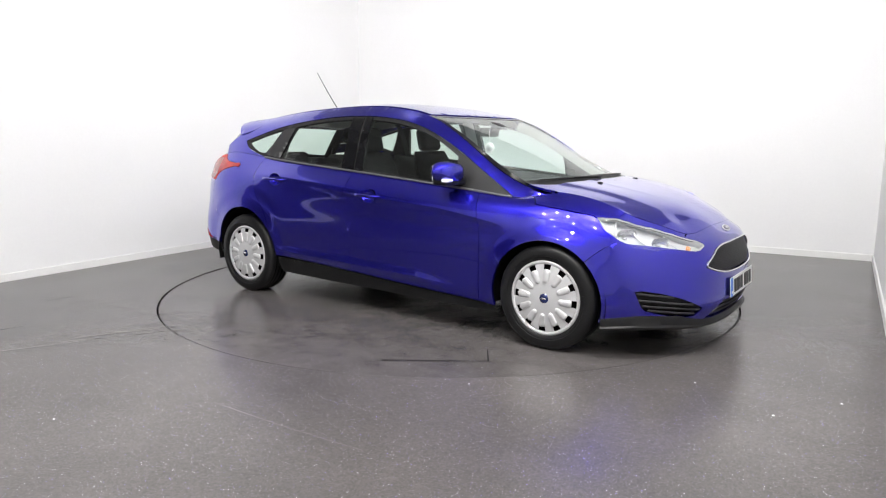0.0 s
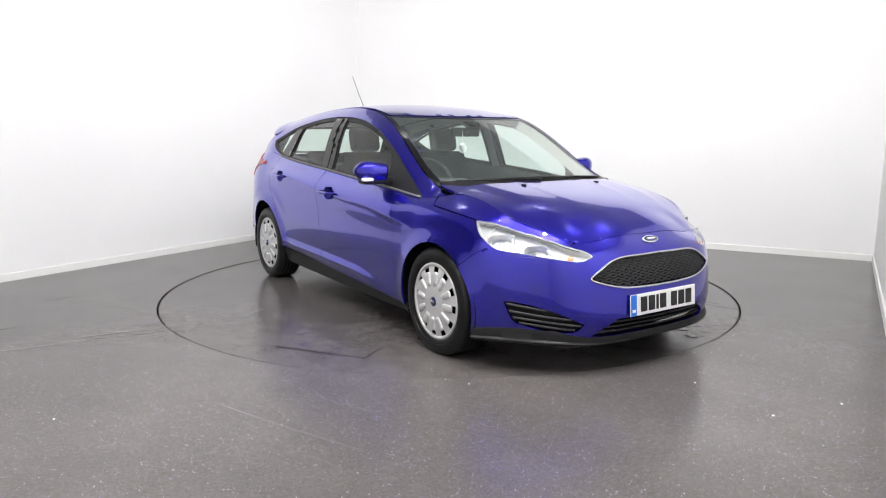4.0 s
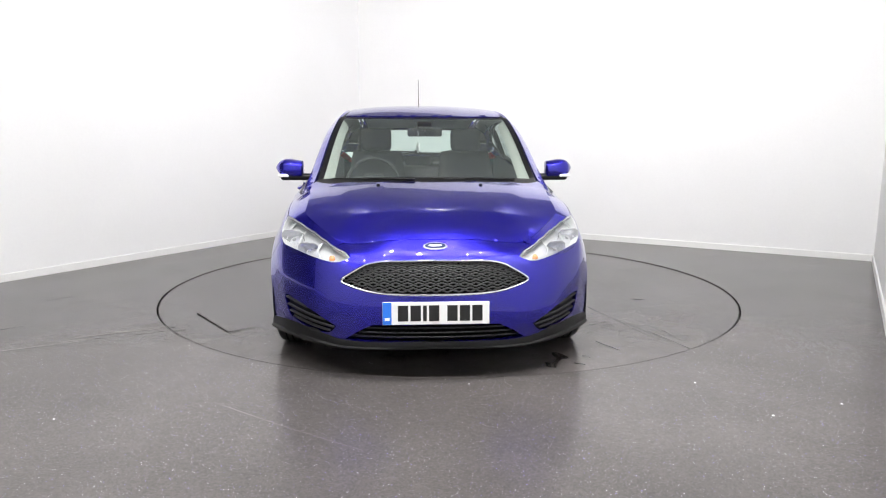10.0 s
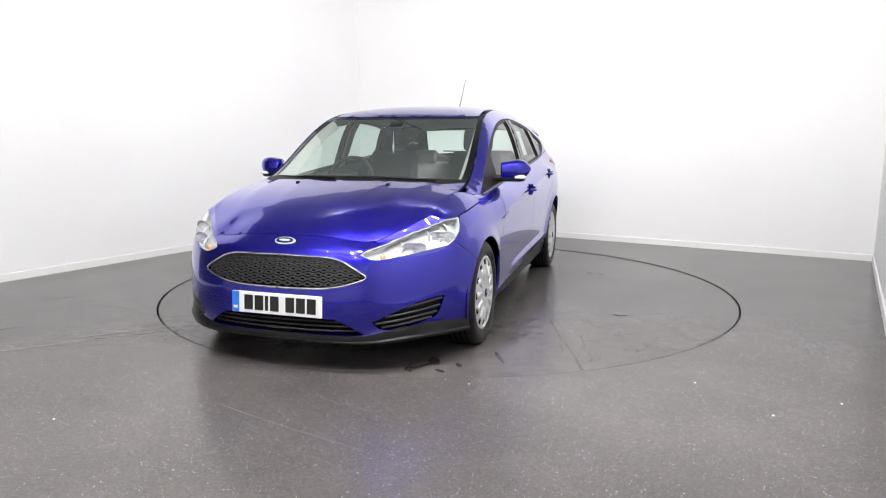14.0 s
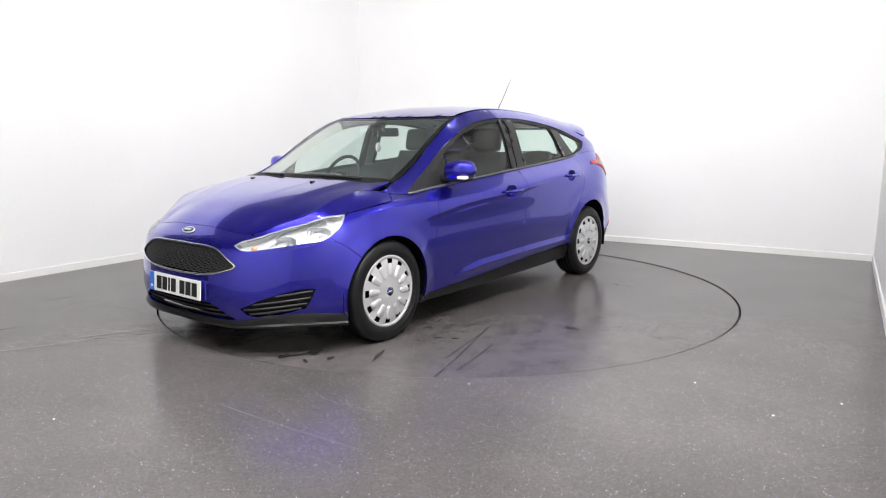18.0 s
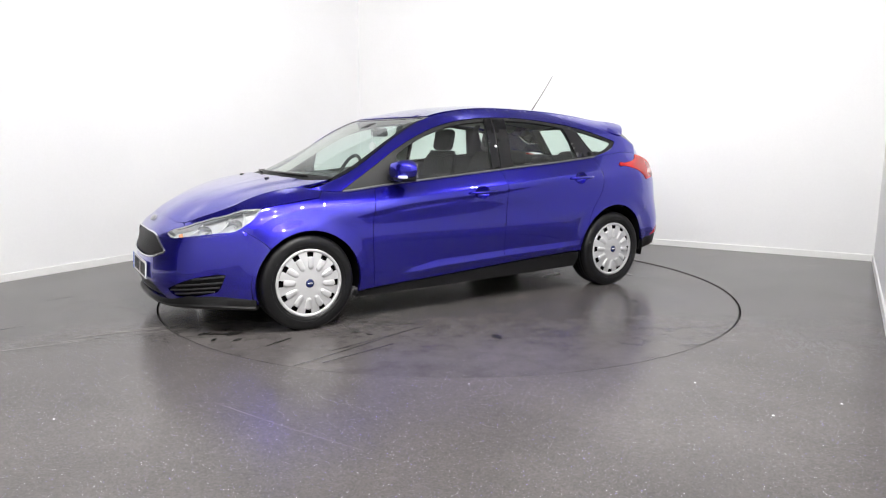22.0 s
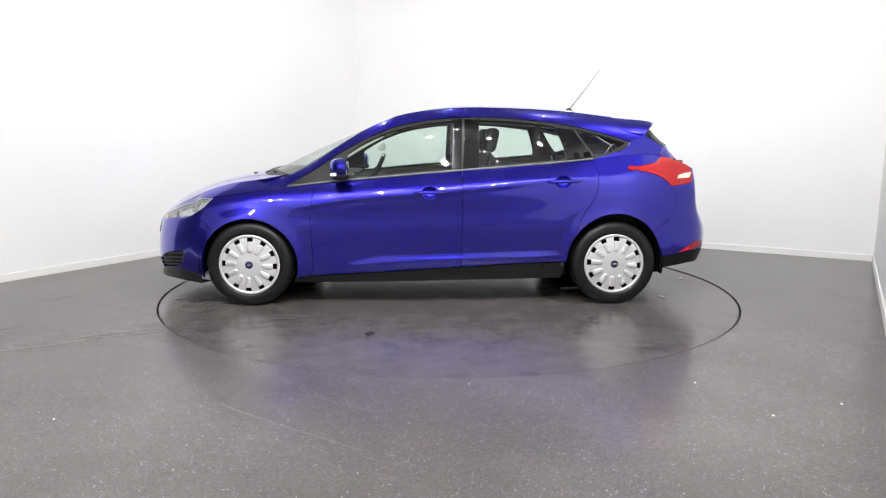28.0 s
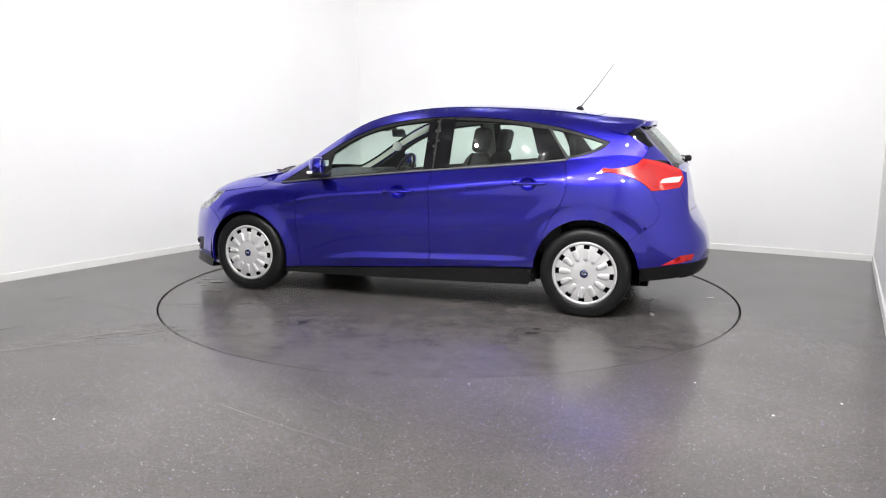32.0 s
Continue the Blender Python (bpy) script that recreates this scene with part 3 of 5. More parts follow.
def build_wheel(parent, x, side):
    """One wheel as a part of the car; its tyre, trim, petals and cap are sub-parts."""
    hub = part("wheel", lathe([(0.02, -0.09), (0.19, -0.09), (0.205, -0.07), (0.205, 0.07), (0.19, 0.075), (0.02, 0.05)], 40), DARK, parent, "road wheel with silver trim")
    hub.location = (x, side * 0.785, 0.304)
    if side < 0:
        hub.rotation_euler = (0, 0, math.pi)
    prof = [(0.212, -0.085), (0.225, -0.1), (0.262, -0.107), (0.287, -0.100), (0.302, -0.086), (0.307, -0.07), (0.308, 0.0), (0.307, 0.07), (0.302, 0.086), (0.297, 0.093),
            (0.287, 0.100), (0.280, 0.1035), (0.262, 0.107), (0.245, 0.106), (0.2435, 0.103), (0.238, 0.103), (0.225, 0.100), (0.2165, 0.092), (0.212, 0.085)]
    tyre = part("tyre", lathe(prof, 96, closed=True), TYRE, hub, "black rubber tyre", angle=50)
    grooves = bmesh.new()
    for gy in (-0.05, -0.018, 0.018, 0.05):
        bmesh.ops.create_circle(grooves, segments=4, radius=0.0001)
        ring = lathe([(0.3082, gy - 0.004), (0.3092, gy), (0.3082, gy + 0.004)], 72)
        tmp = bpy.data.meshes.new("tmp")
        ring.to_mesh(tmp)
        grooves.from_mesh(tmp)
        ring.free()
        bpy.data.meshes.remove(tmp)
    part("tread_groove", grooves, DARK, hub)
    part("trim_back", lathe([(0.03, 0.068), (0.2, 0.066), (0.212, 0.070)], 56), DARK, hub, "dark void behind the trim slots")
    part("trim_ring", lathe([(0.1965, 0.086), (0.199, 0.0945), (0.205, 0.0985), (0.213, 0.099), (0.2185, 0.095), (0.219, 0.085), (0.205, 0.080), (0.1965, 0.086)], 84), SILVER, hub, "silver rim of the wheel trim")
    # dish with twelve slots: between slots the rim carries on
    n, verts, faces = 12, [], []
    rings = [(0.0, 0.108), (0.045, 0.1075), (0.085, 0.1055), (0.12, 0.103), (0.150, 0.1), (0.169, 0.0975), (0.198, 0.0935)]
    seg = n * 12
    for r, h in rings:
        for i in range(seg):
            verts.append((r * math.cos(2 * math.pi * i / seg), h, r * math.sin(2 * math.pi * i / seg)))
    for k in range(len(rings) - 1):
        for i in range(seg):
            if k == len(rings) - 2 and i % 12 in (0, 1, 2, 3, 11):
                continue
            a, b = k * seg + i, k * seg + (i + 1) % seg
            faces.append((a, b, b + seg, a + seg))
    bm = pydata(verts, faces)
    bmesh.ops.remove_doubles(bm, verts=bm.verts[:], dist=1e-6)
    bmesh.ops.recalc_face_normals(bm, faces=bm.faces[:])
    part("trim_dish", bm, SILVER, hub, "silver plastic wheel trim")
    for i in range(n):
        ang = 2 * math.pi * (i * 12 + 2) / seg
        verts, faces, K = [], [], 14
        lens = []
        for j in range(K + 1):
            t = j / K
            r = 0.088 + 0.081 * t
            half = 0.0235 * (0.74 + 0.26 * t) * math.sqrt(max(0.0, 1 - max(0.0, (t - 0.82) / 0.18) ** 2 * 0.9)) * math.sqrt(min(1, (t + 0.02) / 0.2))
            lens.append((r, max(half, 0.002)))
        prof2 = [(-1.0, -0.003), (-0.9, 0.0045), (-0.6, 0.0085), (0, 0.0095), (0.6, 0.0085), (0.9, 0.0045), (1.0, -0.003)]
        for j, (r, half) in enumerate(lens):
            fade = min(1, j / 3 + 0.25)
            base = 0.1045 - (r - 0.1) * 0.085
            for u, h in prof2:
                verts.append((r, base + h * fade, u * half))
        m = len(prof2)
        for j in range(K):
            for u in range(m - 1):
                faces.append((j * m + u, j * m + u + 1, (j + 1) * m + u + 1, (j + 1) * m + u))
        faces.append(tuple(K * m + u for u in range(m)))
        bm = pydata(verts, faces)
        bm.transform(Matrix.Rotation(-ang, 4, "Y"))
        bmesh.ops.recalc_face_normals(bm, faces=bm.faces[:])
        for f in bm.faces:
            if f.normal.y < -0.2:
                f.normal_flip()
        part("trim_petal", bm, SILVER, hub)
    part("centre_cap", lathe([(0.0, 0.1135), (0.018, 0.113), (0.026, 0.111), (0.029, 0.106)], 36), BADGE_BLUE, hub, "dark blue centre cap")
    bm = lathe([(0.0, 0.1145), (0.017, 0.1143), (0.0175, 0.113)], 28)
    bm.transform(Matrix.Diagonal((1, 1, 0.42, 1)))
    part("cap_oval", bm, CHROME, hub, "small silver oval on the cap")
    return hub


def lip_line(a):
    """Lower edge of the painted bumper, where the black lip begins."""
    t = np.clip((np.abs(a) - 0.44) / 0.22, 0, 1)
    return np.stack([a, (0.36 + 0.40 * t * t * (3 - 2 * t)) * ROW], 1)


HANDLES = ((0.15, 0.826), (-0.80, 0.902))


def handle_hole(i):
    """Outline of the dished recess behind a door handle."""
    hx, hz = HANDLES[i]
    return side_pts([(hx + 0.005 + 0.056 * math.cos(a), hz + 0.043 * math.sin(a)) for a in np.linspace(0, 2 * math.pi, 25)[:-1]], None)


def build_body(car):
    # nose
    arch = side_pts(arc(*ARCH_F, -16, 45))
    bottom = lip_line(np.linspace(0, arch[0, 0], 40))
    k = int(np.argmin(np.linalg.norm(LIGHT_LOW - SEAM_FB[-1], axis=1)))
    hood_corner = near_wall([(2.105, 0.45, 0.684)])[0]
    top = np.stack([np.linspace(hood_corner[0], 0, 16), np.full(16, 8 * ROW)], 1)
    half = chain(bottom, arch, SEAM_FB[:-1], LIGHT_LOW[k::-1], LIGHT_TOP[::-1][1:6], top)
    grille = mirrored(front_pts(np.concatenate([bend([(0.0, 0.451), (0.18, 0.454), (0.30, 0.462), (0.345, 0.470)], 12), bend([(0.345, 0.470), (0.40, 0.484), (0.445, 0.499)], 5)[1:], bend([(0.445, 0.499), (0.464, 0.512), (0.456, 0.528)], 5)[1:],
                                                 bend([(0.456, 0.528), (0.40, 0.563), (0.345, 0.593)], 6)[1:], bend([(0.345, 0.593), (0.31, 0.603), (0.16, 0.614), (0.0, 0.617)], 12)[1:]])))
    intake = mirrored(front_pts(np.concatenate([bend([(0.0, 0.206), (0.40, 0.213)], 10), bend([(0.445, 0.219), (0.43, 0.232), (0.32, 0.298)], 8), bend([(0.31, 0.302), (0.0, 0.306)], 8)])))
    fog = chain(front_pts([(0.495, 0.285), (0.53, 0.246), (0.57, 0.240), (0.68, 0.258), (0.75, 0.282)], 16, 1.15), side_pts([(1.982, 0.30), (1.950, 0.388)], 5), front_pts([(0.765, 0.392), (0.70, 0.376), (0.60, 0.337), (0.53, 0.302)], 10, 1.15))
    fog_r = fog * [-1, 1]
    panel("front_bumper", WALL_S, mirrored(half), PAINT, car, holes=[grille, intake, fog, fog_r], step=0.03, thick=0.02, gap=0.0013)
    for m in (False, True):
        recess = panel("fog_recess", WALL_S, fog, BLACK, car, mirror=m, lift=-0.022, gap=-0.004, thick=0.0, label="black recess in the bumper corner")
        lo, hi = fog.min(0), fog.max(0)
        for k in range(4):
            v = 0.2 + 0.2 * k
            pts = []
            for s in np.linspace(0, 1, 60):
                q = np.array([lo[0] + (hi[0] - lo[0]) * s, lo[1] + (hi[1] - lo[1]) * (v - 0.13 + 0.26 * s)])
                if inside(inset(fog, 0.004), q[None])[0]:
                    pts.append(q)
            if len(pts) > 4:
                P, N = WALL_S(np.array(pts))
                P = P - N * 0.008
                if m:
                    P = P * FLIP
                part("fog_louvre", tube(P, 0.008, 6, flat=0.7), GRILLE, recess, "black louvre bar")
    panel("grille_back", WALL_S, grille, DARK, car, lift=-0.05, thick=0, gap=-0.004, label="dark void behind the grille")
    P, N = WALL_S(finer(inset(grille, 0.002), 0.02))
    part("grille_surround", tube(np.concatenate([P, P[:2]]) + np.concatenate([N, N[:2]]) * 0.002, 0.0062, 8), CHROME, car, "chrome grille surround")
    # woven grille bars
    zs = np.linspace(grille[:, 1].min(), grille[:, 1].max(), 9)
    for k in range(1, 8):
        for ph in (0, 1):
            runs = [[]]
            for a in np.linspace(-0.47, 0.47, 240):
                v = zs[k] + (0.5 if ph else -0.5) * (zs[1] - zs[0]) * (1 - 2 * abs(((a / 0.056 + 0.5 * (k % 2)) % 1) - 0.5)) * 0.86
                q = np.array([a, v])
                if inside(inset(grille, 0.004), q[None])[0]:
                    runs[-1].append(q)
                elif runs[-1]:
                    runs.append([])
            for run in runs:
                if len(run) > 4:
                    P, N = WALL_S(np.array(run))
                    part("grille_bar", tube(P - N * 0.010, 0.0042, 5), GRILLE, car, "black woven grille bar")
    panel("intake_back", WALL_S, intake, DARK, car, lift=-0.05, thick=0, gap=-0.004, label="dark lower intake void")
    for z in (0.232, 0.258, 0.284):
        w = 0.43 - (z - 0.22) * 1.25
        q = front_pts([(y, z) for y in np.linspace(0.0, w, 16)])
        q = np.concatenate([q[::-1] * [-1, 1], q[1:]])
        P, N = WALL_S(q)
        part("intake_bar", tube(P - N * 0.014, 0.006, 6, flat=0.6), GRILLE, car, "black intake slat")
    # splitter lip under the nose
    a = np.linspace(-arch[0, 0] + 0.01, arch[0, 0] - 0.01, 80)
    P, N = WALL_S(lip_line(a) - [0, 0.05 * ROW])
    verts, faces = [], []
    for p, n in zip(P, N):
        n = np.array([n[0], n[1], 0]) / max(1e-6, np.hypot(n[0], n[1]))
        k = (p[2] - 0.150) / 0.06 * (0.62 + 0.38 * min(1.0, abs(p[1]) / 0.6))
        for dn, dz in ((-0.05, 0.012), (0.003, 0.010), (0.009, -0.006), (0.010, -0.026 * k), (0.018, -0.033 * k), (0.014, -0.042 * k), (-0.09, -0.042 * k)):
            verts.append(p + n * dn + np.array([0, 0, dz]))
    for i in range(79):
        for k in range(6):
            faces.append((i * 7 + k, (i + 1) * 7 + k, (i + 1) * 7 + k + 1, i * 7 + k + 1))
    bm = pydata(verts, faces)
    bmesh.ops.recalc_face_normals(bm, faces=bm.faces[:])
    part("front_lip", bm, BLACK, car, "matt black plastic lip under the bumper", angle=35)

    # wings, doors, quarters, tail
    shut = side_pts([(1.352, 0.834), (1.45, 0.823), (1.58, 0.805), (1.70, 0.788)], 14)
    rise = np.linspace(along_top(1.31, 1.30, 2)[0], shut[0], 5)
    fender = chain(SEAM_FB[:-1], LIGHT_LOW[k:-1], shut[::-1] - [0, 0.003], rise[::-1][1:-1], along_top(1.31, 0.962, 12), GAP_F, side_pts([(1.06, 0.215), (1.125, 0.21)], 3), side_pts(arc(*ARCH_F, 194, 45, 44)))
    both("front_wing", WALL_S, fender, PAINT, car, step=0.018)
    both("bonnet_edge", WALL_S, chain(LIGHT_TOP[0:21], along_top(2.104, 1.315, 30), rise[1:-1] + [-0.003, 0], shut), PAINT, car, step=0.018, gap=0.0003, label="blue bonnet edge folded over the wing")
    door = chain(GAP_F, side_pts([(0.998, 0.222), (0.5, 0.248), (-0.074, 0.283)], 20), GAP_B[::-1], along_top(-0.077, 0.962, 22))
    fdoors = both("front_door", WALL_S, door, PAINT, car, step=0.016, holes=[handle_hole(0)])
    door = chain(GAP_B, side_pts([(-0.074, 0.283), (-0.5, 0.306), (-0.842, 0.322)], 16), side_pts(arc(*ARCH_R, 3, 30, 8)), GAP_R[::-1], along_top(-1.02, -0.077, 20))
    rdoors = both("rear_door", WALL_S, door, PAINT, car, step=0.016, holes=[handle_hole(1)])
    quarter = chain(GAP_R[::-1], along_top(-1.02, -1.53, 14), TAIL_TOP[10:], TAIL_LOW[:16], SEAM_RB[::-1], side_pts(arc(*ARCH_R, 141, 30, 34)))
    both("rear_wing", WALL_S, quarter, PAINT, car, step=0.018, gap=0.0012)
    lo = side_pts([(-1.545, 0.355), (-1.66, 0.372), (-1.80, 0.392)], 8)
    end = np.stack([np.linspace(lo[-1, 0], ARC_END, 12), np.full(12, lo[-1, 1])], 1)
    seam = np.concatenate([TAIL_LOW[15:], side_pts([(-1.77, 0.89), (-1.80, 0.82), (-1.84, 0.735)], 6)[1:]])
    up = np.stack([np.linspace(ARC_END, seam[-1, 0] + 0.02, 12), np.full(12, seam[-1, 1])], 1)
    halfr = chain(end[::-1], lo[::-1], side_pts(arc(*ARCH_R, 171, 141, 10)), SEAM_RB, seam, up[::-1])
    outline = np.concatenate([halfr, (halfr * [-1, 1] + [2 * ARC_END, 0])[::-1]])
    panel("rear_bumper", WALL_S, chain(outline), PAINT, car, gap=0.0005)
    lower = side_pts([(-1.545, 0.262), (-1.66, 0.275), (-1.80, 0.30)], 8)
    e2 = np.stack([np.linspace(lower[-1, 0], ARC_END, 12), np.full(12, 0.5 * ROW)], 1)
    halfv = chain(e2[::-1], lower[::-1], lo, end)
    panel("rear_valance", WALL_S, chain(np.concatenate([halfv, (halfv * [-1, 1] + [2 * ARC_END, 0])[::-1]])), BLACK, car, label="matt black lower rear bumper", lift=-0.004)
    both("rear_reflector", WALL_S, side_pts([(-1.68, 0.383), (-1.80, 0.40), (-1.87, 0.415), (-1.885, 0.455), (-1.80, 0.45)], None), RED_LENS, car, lift=0.003, thick=0.006, gap=0.0, label="red rear reflector")
    g0 = side_pts([(-1.77, 0.89)], None)[0]
    half = chain(np.stack([np.linspace(ARC_END, g0[0] + 0.02, 12), np.full(12, up[0, 1])], 1), side_pts([(-1.84, 0.735), (-1.80, 0.82), (-1.77, 0.89)], 5), TAIL_TOP[:6], np.stack([np.linspace(TAIL_TOP[5, 0], ARC_END, 12), np.full(12, 7.95 * ROW)], 1))
    panel("tailgate", WALL_S, chain(np.concatenate([half, (half * [-1, 1] + [2 * ARC_END, 0])[::-1]])), PAINT, car)
    for m in (False, True):
        lamp = panel("tail_lamp", WALL_S, chain(TAIL_LOW, TAIL_TOP), RED_LENS, car, mirror=m, lift=0.004, thick=0.02, gap=0.002, label="red tail lamp")
        panel("inner_lens", WALL_S, inset(finer(chain(TAIL_LOW, TAIL_TOP), 0.03), 0.017), DEEP_RED, lamp, mirror=m, lift=0.0055, thick=0.002, gap=0.0, label="deep red inner lens")
        panel("reverse_lens", WALL_S, side_pts([(-1.645, 0.92), (-1.76, 0.925), (-1.78, 0.962), (-1.72, 0.957), (-1.66, 0.945)], None), CLEAR_LENS, lamp, mirror=m, lift=0.007, thick=0.004, gap=0, label="pale reversing lens")
    # sills
    sill = chain(side_pts([(1.14, 0.165), (0.5, 0.168), (-0.8, 0.192)], 20), side_pts([(-0.838, 0.312)], None), side_pts([(-0.5, 0.298), (-0.074, 0.275), (0.5, 0.240), (1.0, 0.212), (1.12, 0.205)], 20))
    both("sill", WALL_S, sill, BLACK, car, lift=-0.012, thick=0.03, label="matt black plastic side sill")

    # upper body
    REAR_EDGE = np.concatenate([bend([(-1.44, 1.325), (-1.425, 1.235)], 5), bend([(-1.425, 1.235), (-1.50, 1.19), (-1.567, 1.153)], 6)[1:], bend([(-1.567, 1.153), (-1.535, 1.085)], 4)[1:]])
    x = np.linspace(1.42, -1.43, 60)
    _, zt = rail(x)
    DLO_TOP = bend([(1.185, 0.870), (0.93, 1.022), (0.80, 1.105), (0.611, 1.208), (0.403, 1.291), (0.195, 1.336), (-0.012, 1.358), (-0.22, 1.363), (-0.43, 1.356), (-0.637, 1.336), (-0.86, 1.306), (-1.058, 1.263), (-1.229, 1.214), (-1.318, 1.185)], 70)
    DLO_REAR = bend([(-1.318, 1.185), (-1.285, 1.150), (-1.20, 1.108), (-1.03, 1.064)], 12)
    bx = np.linspace(-1.53, -1.03, 12)
    fx = np.linspace(1.185, 1.42, 8)
    frame_line = chain(np.stack([x, zt - 0.002], 1), REAR_EDGE, np.stack([bx, belt(bx)[1]], 1), DLO_REAR[::-1], DLO_TOP[::-1], np.stack([fx, belt(fx)[1]], 1))
    both("side_frame", CABIN_S, frame_line, PAINT, car, step=0.03, gap=0.0015, label="blue roof rail with front and rear pillars")
    dx = np.linspace(-1.03, 1.18, 40)
    dlo = chain(DLO_TOP, DLO_REAR, np.stack([dx, belt(dx)[1]], 1))
    zb = lambda v: float(belt(np.array([v]))[1][0])
    glass_f = chain(bend([(0.762, 0.922), (0.765, 1.0), (0.755, 1.095)], 6), bend([(0.755, 1.095), (0.611, 1.183), (0.403, 1.266), (0.195, 1.312), (-0.02, 1.335)], 20), bend([(-0.02, 1.335), (-0.005, zb(-0.005) + 0.022)], 5), bend([(-0.005, zb(-0.005) + 0.022), (0.4, zb(0.4) + 0.022), (0.762, 0.922)], 12))
    glass_r = chain(bend([(-0.195, zb(-0.195) + 0.022), (-0.205, 1.342)], 5), bend([(-0.205, 1.342), (-0.43, 1.334), (-0.637, 1.313), (-0.765, 1.294)], 14), bend([(-0.765, 1.294), (-0.815, 1.17), (-0.845, zb(-0.845) + 0.022)], 7), bend([(-0.845, zb(-0.845) + 0.022), (-0.5, zb(-0.5) + 0.022), (-0.195, zb(-0.195) + 0.022)], 12))
    glass_q = chain(bend([(-0.915, 1.277), (-0.985, 1.17), (-1.05, 1.088)], 8), bend([(-1.05, 1.088), (-1.19, 1.128), (-1.278, 1.178)], 8), bend([(-1.278, 1.178), (-1.229, 1.194), (-1.058, 1.243), (-0.915, 1.277)], 12))
    both("window_surround", CABIN_S, dlo, SEAL, car, holes=[glass_f, glass_r, glass_q], lift=-0.005, gap=0.001, step=0.03, thick=0.02, label="black window surround and seals")
    for nm, g, doors in (("door_glass", glass_f, fdoors), ("rear_door_glass", glass_r, rdoors), ("quarter_glass", glass_q, None)):
        for i, m in enumerate((False, True)):
            ob = panel(nm, CABIN_S, g, GLASS, car, mirror=m, lift=-0.012, thick=0, gap=-0.004, step=0.03, label="green-tinted side window")
            ob.visible_shadow = False
    for lo_x, hi_x in ((-0.073, -0.002), (-0.198, -0.083)):
        both("pillar_cover", CABIN_S, np.array([(hi_x, zb(hi_x) + 0.012), (hi_x - 0.016, 1.348), (lo_x - 0.008, 1.352), (lo_x, zb(lo_x) + 0.012)]), GLOSS_BLACK, car, lift=0.002, thick=0.010, gap=0.001, label="gloss black door pillar cover")
    both("pillar_cover", CABIN_S, np.array([(-0.852, zb(-0.852) + 0.012), (-0.772, 1.285), (-0.895, 1.272), (-1.03, 1.078)]), GLOSS_BLACK, car, lift=0.002, thick=0.010, gap=0.001, label="black plastic divider before the quarter window")
    for m in (1, -1):
        P = np.stack([dx, belt(dx)[0] + 0.004, belt(dx)[1] + 0.004], 1) * [1, m, 1]
        part("belt_moulding", tube(P, 0.0075, 6), SATIN, car, "satin dark grey belt moulding under the side windows")
        xx = np.linspace(0.34, -1.2, 40)
        ry, rz = rail(xx)
        part("roof_moulding", tube(np.stack([xx, m * (ry - 0.024), rz - 0.024], 1), 0.010, 6), BLACK, car, "black roof gutter moulding")

    # bonnet, roof, screens
    rim = WALL_S(along_top(2.104, 1.45, 44))[0][:, :2]
    edge = np.concatenate([WALL_S(np.stack([np.linspace(0, hood_corner[0], 18), np.full(18, 8 * ROW)], 1))[0][:-1, :2], rim, bend([(1.40, 0.711), (1.30, 0.708), (1.235, 0.700)], 6), bend([(1.235, 0.700), (1.33, 0.625), (1.40, 0.50), (1.44, 0.28), (1.455, 0.0)], 18)[1:]])
    q = np.stack([np.linspace(-hood_corner[0], hood_corner[0], 60), np.full(60, 8 * ROW)], 1)
    P, N = WALL_S(q)
    part("bonnet_lip", tube(P - N * 0.008, 0.007, 6), PAINT, car, "blue lip under the bonnet's front edge")
    panel("bonnet", HOOD_S, np.concatenate([edge, (edge * [1, -1])[::-1][1:-1]]), PAINT, car, step=0.022, gap=0.0003, lift=0.002)
    rx = np.linspace(0.42, -1.215, 40)
    side = np.stack([rx, rail(rx)[0] - 0.036], 1)
    front = bend([(0.47, 0.0), (0.46, 0.3), (0.42, side[0, 1])], 12)
    edge = np.concatenate([front, side[1:], bend([(-1.215, side[-1, 1]), (-1.235, 0.3), (-1.24, 0.0)], 10)[1:]])
    panel("roof", ROOF_S, np.concatenate([edge, (edge * [1, -1])[::-1][1:-1]]), PAINT, car, step=0.05)
    edge = np.concatenate([bend([(-1.245, 0.0), (-1.24, 0.3), (-1.22, 0.545)], 10), bend([(-1.22, 0.545), (-1.38, 0.555), (-1.50, 0.553)], 10)[1:], bend([(-1.50, 0.553), (-1.545, 0.50), (-1.585, 0.3), (-1.60, 0.0)], 12)[1:]])
    panel("spoiler", ROOF_S, np.concatenate([edge, (edge * [1, -1])[::-1][1:-1]]), PAINT, car, step=0.05, thick=0.032, label="blue tailgate spoiler")
    W = 0.62
    ring = lambda w0, w1, s: np.concatenate([np.stack([np.full(20, w0), np.linspace(-s, s, 20)], 1), np.stack([np.linspace(w0, w1, 20), np.full(20, s)], 1)[1:], np.stack([np.full(20, w1), np.linspace(s, -s, 20)], 1)[1:], np.stack([np.linspace(w1, w0, 20), np.full(20, -s)], 1)[1:-1]])
    panel("screen_surround", SCREEN_S, ring(-0.02, 0.995, 0.996 * W), GLOSS_BLACK, car, holes=[ring(0.06, 0.965, 0.945 * W)], gap=0, lift=-0.004, thick=0.006, step=0.04, label="black border of the windscreen")
    panel("windscreen", SCREEN_S, ring(0.055, 0.97, 0.95 * W), SCREEN_GLASS, car, gap=0, lift=-0.006, thick=0, step=0.05, label="clear laminated windscreen").visible_shadow = False
    panel("tailgate_frame", BACK_S, ring(-0.03, 0.98, 0.598), PAINT, car, holes=[ring(0.05, 0.93, 0.585)], gap=0, thick=0.012, step=0.05, label="blue frame round the rear window")
